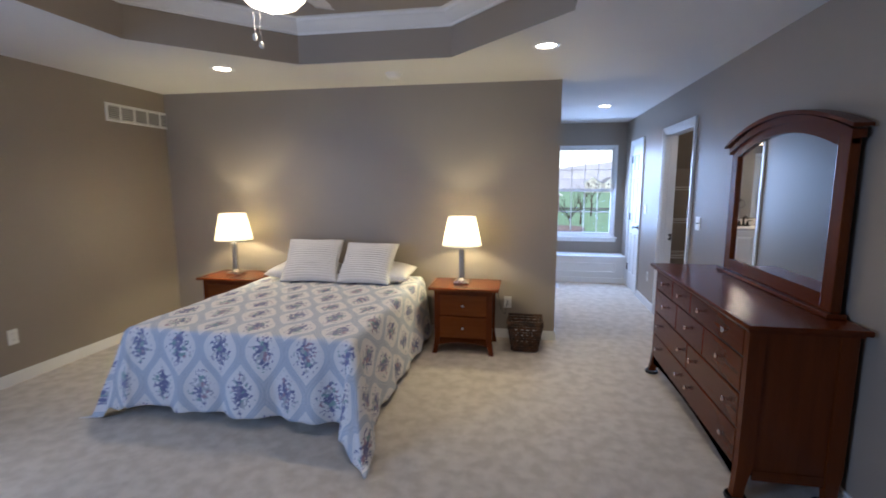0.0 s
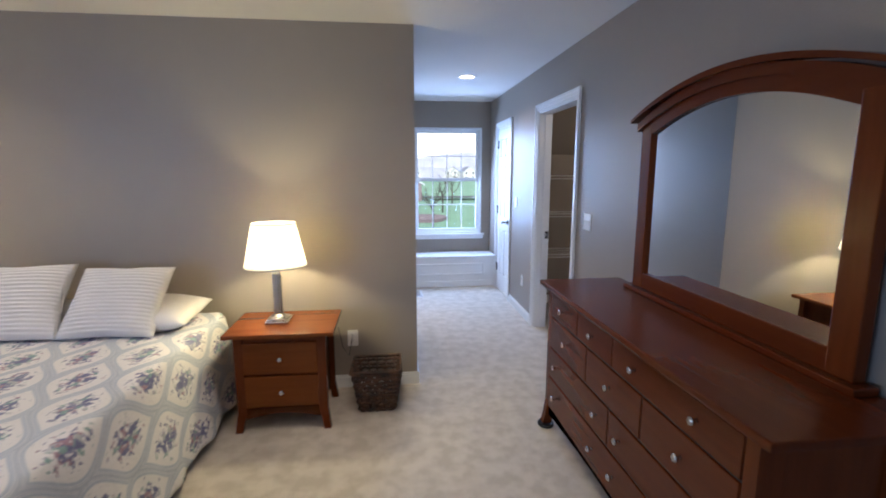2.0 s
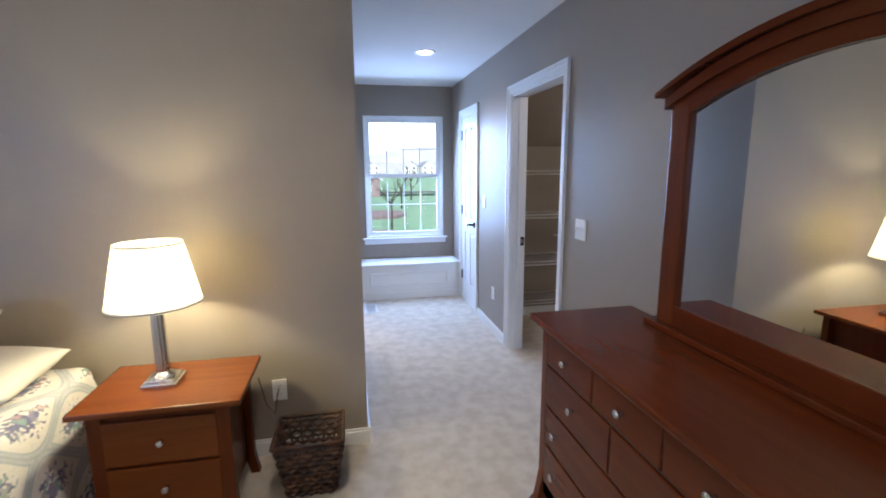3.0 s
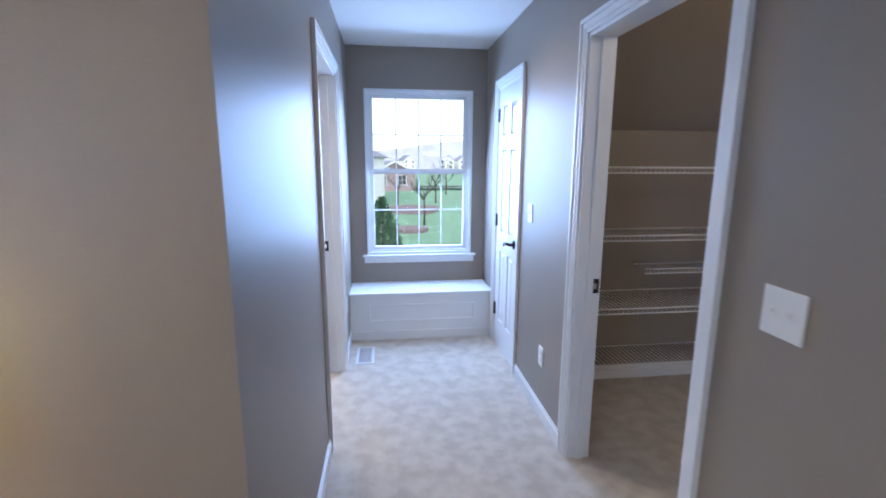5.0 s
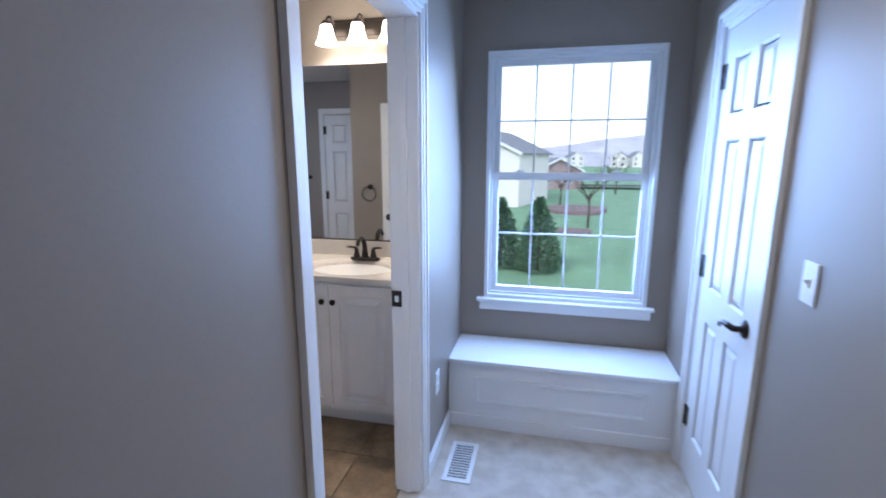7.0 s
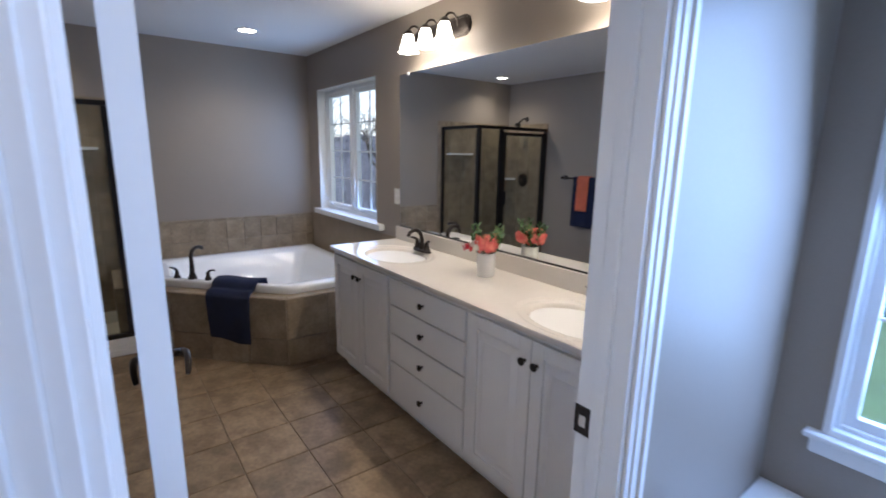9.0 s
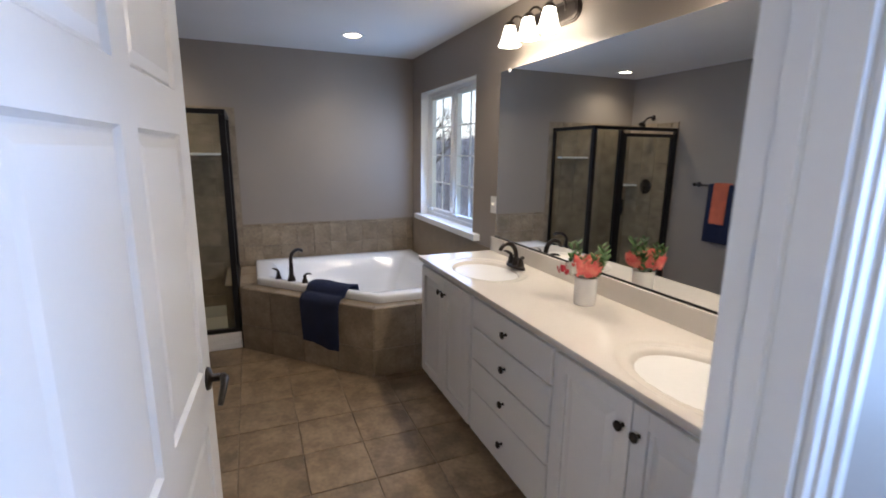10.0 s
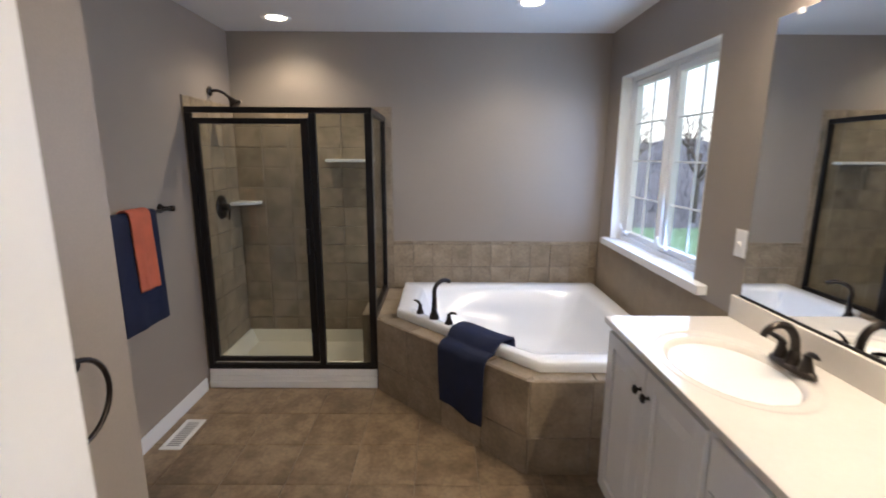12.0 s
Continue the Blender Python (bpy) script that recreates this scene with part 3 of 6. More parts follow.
# closet door folded back out of sight into the closet
panel_door("door_4", "white six-panel closet door opened into the closet", 0.84, Matrix.Translation((RX + 0.14, CL0 - 0.02, 0)) @ pose(0, 0, 0, 0, 0, -4) @ Matrix.Translation((0, -0.035, 0)), 1, (1,), 0.035)



# ---- windows ----
def pane(parent, x0, x1, y, z0, z1):
    bm = bmesh.new()
    box(bm, x0, x1, y - 0.002, y + 0.002, z0, z1)
    ob = part("pane", bm, WINDOWGLASS, parent, "clear glass pane")
    ob.visible_shadow = False
    return ob


def frame_bars(bm, x0, x1, y0, y1, z0, z1, w, r=0.003):
    box(bm, x0, x0 + w, y0, y1, z0, z1, r)
    box(bm, x1 - w, x1, y0, y1, z0, z1, r)
    box(bm, x0 + w, x1 - w, y0, y1, z0, z0 + w, r)
    box(bm, x0 + w, x1 - w, y0, y1, z1 - w, z1, r)


def grid_bars(bm, x0, x1, y, z0, z1, cols, rows):
    for i in range(1, cols):
        x = x0 + (x1 - x0) * i / cols
        box(bm, x - 0.005, x + 0.005, y - 0.006, y + 0.006, z0, z1, 0.002)
    for j in range(1, rows):
        z = z0 + (z1 - z0) * j / rows
        box(bm, x0, x1, y - 0.0055, y + 0.0055, z - 0.005, z + 0.005, 0.002)


win = thing("window_1", "white double-hung window with grid bars and a deep sill", "window", kind="structure")
a, b, c, d = HW
bm = bmesh.new()
frame_bars(bm, a - 0.004, b + 0.004, WY - 0.012, WY + 0.12, c, d + 0.004, 0.022)
frame_bars(bm, a + 0.018, b - 0.018, WY + 0.015, WY + 0.11, c + 0.022, d - 0.018, 0.014)
part("window_frame", bm, VINYL, win)
ZM = 1.40
for nm, y, z0, z1 in (("lower_sash", WY + 0.045, c + 0.034, ZM + 0.022), ("upper_sash", WY + 0.080, ZM - 0.022, d - 0.03)):
    bm = bmesh.new()
    frame_bars(bm, a + 0.032, b - 0.032, y - 0.015, y + 0.015, z0, z1, 0.034)
    if nm == "lower_sash":
        for x in (0.38, 0.92):
            lathe(bm, [(0.026, 0), (0.026, 0.008), (0.012, 0.014), (0, 0.014)], 12, (x, y, z1), "z", 0.5)
    sash = part(nm, bm, VINYL, win)
    bm = bmesh.new()
    grid_bars(bm, a + 0.066, b - 0.066, y, z0 + 0.034, z1 - 0.034, 4, 2)
    part("grid_bars", bm, VINYL, sash)
    pane(sash, a + 0.064, b - 0.064, y + 0.010, z0 + 0.032, z1 - 0.032)
bm = bmesh.new()
box(bm, a - 0.045, b + 0.045, WY - 0.045, WY + 0.02, c - 0.018, c, 0.005)
part("window_sill", bm, TRIM, win)
bm = bmesh.new()
box(bm, a - 0.03, b + 0.03, WY - 0.018, WY - 0.001, c - 0.075, c - 0.018, 0.004)
part("apron", bm, TRIM, win)

win = thing("window_2", "white double casement window with grid bars in a deep reveal", "window", kind="structure")
a, b, c, d = BW
bm = bmesh.new()
frame_bars(bm, a, b, WY + 0.075, WY + 0.145, c + 0.002, d - 0.002, 0.032)
box(bm, (a + b) / 2 - 0.03, (a + b) / 2 + 0.03, WY + 0.07, WY + 0.145, c + 0.034, d - 0.034, 0.003)
part("window_frame", bm, VINYL, win)
for x0, x1 in ((a + 0.033, (a + b) / 2 - 0.031), ((a + b) / 2 + 0.031, b - 0.033)):
    bm = bmesh.new()
    frame_bars(bm, x0, x1, WY + 0.085, WY + 0.125, c + 0.035, d - 0.035, 0.034)
    sash = part("casement", bm, VINYL, win)
    bm = bmesh.new()
    grid_bars(bm, x0 + 0.034, x1 - 0.034, WY + 0.105, c + 0.069, d - 0.069, 2, 4)
    part("grid_bars", bm, VINYL, sash)
    pane(sash, x0 + 0.032, x1 - 0.032, WY + 0.116, c + 0.067, d - 0.067)
    bm = bmesh.new()
    box(bm, x0 + 0.02, x0 + 0.10, WY + 0.06, WY + 0.085, c + 0.05, c + 0.07, 0.004)
    tube(bm, [(x0 + 0.03, WY + 0.065, c + 0.065), (x0 + 0.02, WY + 0.05, c + 0.10), (x0 + 0.025, WY + 0.045, c + 0.125)], 0.007, 8)
    part("crank_handle", bm, VINYL, sash)
bm = bmesh.new()
box(bm, a - 0.06, b + 0.12, WY - 0.05, WY + 0.0745, c - 0.042, c + 0.005, 0.004)
part("window_sill", bm, TRIM, win)
bm = bmesh.new()
for x0, x1, z0, z1 in ((a - 0.001, a + 0.004, c, d), (b - 0.004, b + 0.001, c, d), (a + 0.004, b - 0.004, d - 0.004, d + 0.001)):
    box(bm, x0, x1, WY - 0.001, WY + 0.075, z0, z1)
part("reveal", bm, TRIM, win)

win = thing("window_3", "white bedroom window in the side wall", "window", kind="structure")
a, b, c, d = SW
bm = bmesh.new()
for y0, y1, z0, z1 in ((a, a + 0.05, c, d), (b - 0.05, b, c, d), (a + 0.05, b - 0.05, c, c + 0.05), (a + 0.05, b - 0.05, d - 0.05, d), ((a + b) / 2 - 0.04, (a + b) / 2 + 0.04, c + 0.05, d - 0.05)):
    box(bm, WX - 0.1, WX - 0.001, y0, y1, z0, z1, 0.003)
part("window_frame", bm, VINYL, win)

# ---- hall ----
bench = thing("window_bench", "white panelled bench built in under the window", "bench", Matrix.Translation((0, 7.6, 0)))
bm = bmesh.new()
box(bm, LX + 0.002, RX - 0.002, 0.012, WY - 7.6 - 0.002, 0.0, 0.388, 0.002)
part("body", bm, TRIM, bench)
bm = bmesh.new()
box(bm, LX + 0.002, RX - 0.002, -0.012, WY - 7.6 - 0.002, 0.388, 0.412, 0.005)
part("seat_board", bm, TRIM, bench)
bm = bmesh.new()
frame_bars(bm, 0.194, 1.10, 0.0, 0.012, 0.155, 0.308, 0.018, 0.004)
frame_bars(bm, 0.206, 1.088, 0.006, 0.0121, 0.167, 0.296, 0.012, 0.002)
part("panel_moulding", bm, TRIM, bench)
bm = bmesh.new()
box(bm, LX + 0.016, RX - 0.002, 0.0, 0.012, 0.0, 0.078, 0.004)
part("plinth", bm, TRIM, bench)


def register(x0, x1, y0, y1, label, longways):
    reg = thing("floor_register", label, "register", Matrix.Translation(((x0 + x1) / 2, (y0 + y1) / 2, 0)))
    w, h = (x1 - x0) / 2, (y1 - y0) / 2
    bm = bmesh.new()
    for q in ((-w, -w + 0.022, -h, h), (w - 0.022, w, -h, h), (-w + 0.022, w - 0.022, -h, -h + 0.022), (-w + 0.022, w - 0.022, h - 0.022, h)):
        box(bm, *q, 0.0, 0.007, 0.002)
    part("frame", bm, PLATE, reg)
    bm = bmesh.new()
    box(bm, -w + 0.02, w - 0.02, -h + 0.02, h - 0.02, 0.0, 0.0015)
    part("backing", bm, VENTDARK, reg)
    n = 14
    for i in range(n):
        bm = bmesh.new()
        if longways:
            y = -h + 0.026 + (2 * h - 0.052) * i / (n - 1)
            box(bm, -w + 0.022, w - 0.022, y - 0.003, y + 0.003, 0.0015, 0.006)
        else:
            x = -w + 0.026 + (2 * w - 0.052) * i / (n - 1)
            box(bm, x - 0.003, x + 0.003, -h + 0.022, h - 0.022, 0.0015, 0.006)
        part("slat", bm, PLATE, reg)


register(0.110, 0.248, 7.13, 7.445, "white louvred floor register in the carpet", True)
register(-3.075, -2.79, 5.22, 5.335, "white louvred floor register in the tile", False)


def wall_plate(name, label, m, w, h, kind):
    """A plate on a wall: x across, z up, its face towards -y."""
    ob = thing(name, label, "switch" if kind != "outlet" else "outlet", m)
    bm = bmesh.new()
    box(bm, -w / 2, w / 2, -0.006, 0, -h / 2, h / 2, 0.003)
    part("plate", bm, PLATE, ob)
    if kind == "outlet":
        for z in (-0.022, 0.022):
            bm = bmesh.new()
            box(bm, -0.017, 0.017, -0.008, -0.005, z - 0.015, z + 0.015, 0.004)
            s = part("socket", bm, PLATE, ob)
            bm = bmesh.new()
            for x in (-0.006, 0.006):
                box(bm, x - 0.0012, x + 0.0012, -0.0088, -0.0078, z - 0.002, z + 0.007)
            part("slots", bm, SLOT, s, "dark contact slots")
    else:
        for i in range(kind):
            x = (i - (kind - 1) / 2) * 0.046
            bm = bmesh.new()
            box(bm, x - 0.006, x + 0.006, -0.009, -0.005, -0.013, 0.013, 0.002)
            box(bm, x - 0.004, x + 0.004, -0.018, -0.008, 0.0, 0.009, 0.002)
            part("toggle", bm, PLATE, ob)
    return ob


EAST, WEST, NORTH = pose(0, 0, 0, 0, 0, -90), pose(0, 0, 0, 0, 0, 90), Matrix.Identity(4)
wall_plate("light_switch", "white double toggle switch plate", Matrix.Translation((RX, 4.755, 1.155)) @ EAST, 0.115, 0.115, 2)
wall_plate("light_switch", "white single toggle switch plate by the hall door", Matrix.Translation((RX, 6.62, 1.18)) @ EAST, 0.072, 0.115, 1)
wall_plate("wall_outlet", "white wall outlet low on the hall wall", Matrix.Translation((RX, 6.32, 0.37)) @ EAST, 0.072, 0.115, "outlet")
wall_plate("wall_outlet", "white wall outlet low beside the bench", Matrix.Translation((LX, 7.33, 0.40)) @ WEST, 0.072, 0.115, "outlet")
wall_plate("wall_outlet", "white wall outlet behind the nightstand", Matrix.Translation((-0.405, BY, 0.36)), 0.072, 0.115, "outlet")
wall_plate("wall_outlet", "white wall outlet on the bedroom side wall", Matrix.Translation((WX, 3.09, 0.36)) @ WEST, 0.072, 0.115, "outlet")
wall_plate("light_switch", "white toggle switch plate beside the vanity mirror", Matrix.Translation((-2.46, WY, 1.20)), 0.072, 0.115, 1)

# ---- ceiling fittings ----
bm = bmesh.new()
lathe(bm, [(0.062, 0.012), (0.066, -0.004), (0.082, -0.006), (0.095, -0.003), (0.096, 0.0)], 28)
ring = bm
can = thing("recessed_light", "round white recessed ceiling light, switched on", "ceiling light", Matrix.Translation((*CANS_BED[0], CH)), "recessed lights")
part("trim_ring", ring, TRIM, can)
bm = bmesh.new()
lathe(bm, [(0.0, 0.0), (0.064, 0.0), (0.064, 0.004), (0.0, 0.004)], 24)
part("bulb", bm, CANGLOW, can, "glowing warm bulb face")
for x, y in CANS_BED[1:] + CANS_HALL + CANS_BATH:
    copy_thing(can, Matrix.Translation((x, y, CH)))
sm = thing("smoke_detector", "round white smoke detector on the ceiling", "smoke detector", Matrix.Translation((-1.385, 4.31, CH)))
bm = bmesh.new()
lathe(bm, [(0.07, 0), (0.07, -0.012), (0.062, -0.016)], 24)
part("base_ring", bm, PLATE, sm)
bm = bmesh.new()
lathe(bm, [(0.060, -0.012), (0.058, -0.03), (0.048, -0.042), (0.02, -0.045), (0.0, -0.045)], 24)
part("cover", bm, PLATE, sm)

fan = thing("ceiling_fan", "white ceiling fan with a lit frosted bowl and pull chains", "ceiling fan", Matrix.Translation((TX, TY, 0)))
bm = bmesh.new()
lathe(bm, [(0.0, 2.746), (0.065, 2.745), (0.06, 2.70), (0.025, 2.67), (0.018, 2.655)], 20)
part("canopy", bm, TRIM, fan)
bm = bmesh.new()
lathe(bm, [(0.016, 2.66), (0.05, 2.65), (0.105, 2.62), (0.12, 2.56), (0.11, 2.51), (0.07, 2.48), (0.06, 2.44), (0.085, 2.425), (0.0, 2.425)], 28)
part("motor", bm, TRIM, fan)
for k in range(5):
    a = radians(20 + 72 * k)
    m = Matrix.Rotation(a, 4, "Z")
    t = bmesh.new()
    box(t, 0.10, 0.24, -0.018, 0.018, 2.515, 2.525, 0.004)
    bm = bmesh.new()
    merge(bm, t, m)
    br = part("blade_bracket", bm, NICKEL, fan)
    t = bmesh.new()
    sheet(t, 10, 4, lambda u, v: (0.2 + 0.44 * u, (v - 0.5) * (0.11 + 0.03 * u) * (1 if u < 0.9 else 0.85), 2.528 + 0.02 * (v - 0.5)))
    bmesh.ops.solidify(t, geom=t.faces[:], thickness=0.006)
    bm = bmesh.new()
    merge(bm, t, m)
    part("blade", bm, TRIM, fan)
bm = bmesh.new()
lathe(bm, [(0.150, 2.42), (0.158, 2.405), (0.145, 2.36), (0.11, 2.325), (0.06, 2.305), (0.0, 2.30)], 32)
part("glass_bowl", bm, BOWLGLOW, fan, "lit frosted glass bowl")
bm = bmesh.new()
lathe(bm, [(0.155, 2.415), (0.164, 2.42), (0.16, 2.43), (0.08, 2.432)], 28)
part("fitter_ring", bm, NICKEL, fan)
bm = bmesh.new()
lathe(bm, [(0.012, 2.303), (0.014, 2.295), (0.007, 2.285), (0.0, 2.282)], 12)
part("finial", bm, NICKEL, fan)
for dx, z in ((-0.035, 2.14), (-0.005, 2.105)):
    bm = bmesh.new()
    tube(bm, [(dx, -0.10, 2.43), (dx, -0.105, 2.3), (dx, -0.105, z + 0.03)], 0.0015, 6)
    chain = part("pull_chain", bm, NICKEL, fan)
    bm = bmesh.new()
    lathe(bm, [(0.0, 0.03), (0.006, 0.026), (0.009, 0.008), (0.005, 0.0), (0, 0)], 12, (dx, -0.105, z))
    part("pull", bm, CERAMIC, chain)
lamp("fan_bulb", "POINT", 6, WARM, Matrix.Translation((TX, TY, 2.24)), r=0.1)

# return-air vent on the bedroom side wall
vent = thing("wall_vent", "white return-air grille high on the wall", "vent", Matrix.Translation((WX, 4.48, 2.155)))
bm = bmesh.new()
VW, VH = 0.80, 0.165
for y0, y1, z0, z1 in ((-VW / 2, -VW / 2 + 0.025, -VH / 2, VH / 2), (VW / 2 - 0.025, VW / 2, -VH / 2, VH / 2), (-VW / 2 + 0.025, VW / 2 - 0.025, -VH / 2, -VH / 2 + 0.022), (-VW / 2 + 0.025, VW / 2 - 0.025, VH / 2 - 0.022, VH / 2)):
    box(bm, 0, 0.012, y0, y1, z0, z1, 0.003)
part("frame", bm, TRIM, vent)
bm = bmesh.new()
box(bm, 0.0, 0.002, -VW / 2 + 0.02, VW / 2 - 0.02, -VH / 2 + 0.02, VH / 2 - 0.02)
part("backing", bm, VENTDARK, vent)
for i in range(1, 5):
    bm = bmesh.new()
    y = -VW / 2 + VW * i / 5
    box(bm, 0.002, 0.009, y - 0.012, y + 0.012, -VH / 2 + 0.022, VH / 2 - 0.022, 0.002)
    part("mullion", bm, TRIM, vent)
for i in range(7):
    bm = bmesh.new()
    z = -VH / 2 + 0.03 + i * 0.0175
    t = bmesh.new()
    box(t, -0.006, 0.006, -VW / 2 + 0.025, VW / 2 - 0.025, -0.001, 0.001)
    merge(bm, t, Matrix.Translation((0.006, 0, z)) @ pose(0, 0, 0, 0, 38, 0))
    part("slat", bm, TRIM, vent)

# ---- bed ----
BXC, BW2, FOOT, HEAD, TOPZ = -2.0, 0.73, 2.86, 4.74, 0.585
bed = thing("bed", "double bed on low legs", "bed", Matrix.Translation((BXC, (FOOT + HEAD) / 2, 0)))
L2 = (HEAD - FOOT) / 2
bm = bmesh.new()
box(bm, -BW2 + 0.02, BW2 - 0.02, -L2 + 0.03, L2, 0.35, TOPZ - 0.012, 0.05)
part("mattress", bm, LINEN, bed)
bm = bmesh.new()
box(bm, -BW2 + 0.03, BW2 - 0.03, -L2 + 0.04, L2, 0.15, 0.348, 0.02)
part("box_spring", bm, LINEN, bed)
for sx in (-1, 1):
    for sy in (-1, 1):
        bm = bmesh.new()
        tube(bm, [(sx * 0.6, sy * 0.8, 0), (sx * 0.6, sy * 0.8, 0.15)], [0.02, 0.028], 10)
        part("leg", bm, BLACKMETAL, bed)

DROP = 0.545
UW, VL = BW2 + DROP, HEAD - FOOT + DROP


def drape(u, v):
    """Cloth over the bed: u across, v from the foot hem to the head."""
    cu, cv = (u * 2 - 1) * UW, v * VL - DROP
    du, dv = max(0, abs(cu) - BW2) * 1.05, max(0, -cv)
    sx = 1 if cu > 0 else -1
    x, y, z = max(-BW2, min(BW2, cu)), max(0, cv), TOPZ
    z += 0.010 * noise.noise((cu * 3, cv * 3, 1.0)) + 0.004 * noise.noise((cu * 11, cv * 11, 5.0))
    down = (du ** 4 + dv ** 4) ** 0.25
    if down > 0:
        # a soft shoulder, then folds that deepen towards the hem
        ease = down - 0.035 * (1 - math.exp(-down / 0.03))
        k = min(du, dv)
        out = 0.035 * (1 - math.exp(-down / 0.03)) + (0.15 if du > dv else 0.06) * down + (0.32 if sx < 0 else 0.62) * k
        t = cv if du >= dv else cu
        rip = (0.030 * math.sin(t * 15 + 0.7) + 0.026 * noise.noise((t * 5, 0, 3.3)) + 0.012 * math.sin(t * 34 + 2)) * (down / DROP) ** 1.4 * (0.45 if du > dv else 1.0)
        out += rip * (1 - min(1, k * 4))
        n = math.hypot(du, dv)
        ox, oy = du / n, dv / n
        if k > 0:
            w = min(1, k * 6)
            ang = math.atan2(oy, ox)
            bend = 0.30 if sx > 0 else -0.25
            ox, oy = math.cos(ang + bend * w), math.sin(ang + bend * w)
            z += 0.02 * w * math.sin(ang * 14)
        zz = z - ease
        hem = 0.016 + 0.006 * math.sin(9 * cu + 7 * cv)
        if zz < hem:
            out += (hem - zz) * 0.55
            zz = hem
        z = zz
        x += sx * ox * out
        y -= oy * out
    return (BXC + x, FOOT + y, z)


bm = bmesh.new()
sheet(bm, 150, 150, drape, lambda u, v: ((u * 2 - 1) * UW + 0.09, v * VL - DROP + 0.13))
spread = single("bedspread", bm, QUILT, "blue-grey and white medallion print bedspread draped to the floor", "bedspread")
sol = spread.modifiers.new("thickness", "SOLIDIFY")
sol.thickness, sol.offset = 0.007, 1


def pillow(name, label, w, h, t, m, ribs=0):
    bm = bmesh.new()

    def face(s):
        def f(u, v):
            a, b = u * 2 - 1, v * 2 - 1
            e = (1 - abs(a) ** 2.6) * (1 - abs(b) ** 2.6)
            pin = 1 - 0.07 * (1 - abs(a)) * abs(b) ** 2 - 0.0 * a
            pin2 = 1 - 0.07 * (1 - abs(b)) * abs(a) ** 2
            d = t / 2 * max(0, e) ** 0.5 * (1 + 0.12 * noise.noise((a * 2, b * 2, s * 3 + w)))
            if ribs:
                d += 0.0045 * math.sin(b * ribs) * max(0, e) ** 0.3
            return (a * w / 2 * pin2, s * d, h / 2 + b * h / 2 * pin)
        return f
    sheet(bm, 30, 110, face(1))
    sheet(bm, 30, 110, face(-1))
    bmesh.ops.remove_doubles(bm, verts=bm.verts[:], dist=0.0008)
    return single(name, bm, LINEN, label, "pillow", m=m, group="pillows on the bed")


pillow("pillow", "plump white bed pillow lying at the head", 0.66, 0.44, 0.17, Matrix.Translation((-1.62, 4.30, 0.655)) @ pose(0, 0, 0, -86, 0, 0))
pillow("pillow", "plump white bed pillow lying at the head", 0.66, 0.44, 0.17, Matrix.Translation((-2.36, 4.30, 0.655)) @ pose(0, 0, 0, -86, 0, 0))
pillow("cushion", "off-white ribbed cushion leaning on the pillows", 0.52, 0.46, 0.15, Matrix.Translation((-1.70, 4.27, 0.605)) @ pose(0, 0, 0, -44, 0, -2), 60)
pillow("cushion", "off-white ribbed cushion leaning on the pillows", 0.54, 0.48, 0.15, Matrix.Translation((-2.22, 4.26, 0.605)) @ pose(0, 0, 0, -42, 0, 7), 60)


# ---- nightstands and lamps ----
def knob(parent, x, y, z, axis, r=0.013, material=NICKEL, label="round metal knob", s=-1):
    bm = bmesh.new()
    prof = [(0.0, 0), (0.008, 0), (0.005, s * 0.006), (0.005, s * 0.012), (r, s * 0.018), (r * 1.05, s * 0.024), (r * 0.6, s * 0.029), (0.0, s * 0.030)]
    lathe(bm, prof, 14, (x, y, z), axis)
    return part("knob", bm, material, parent, label)


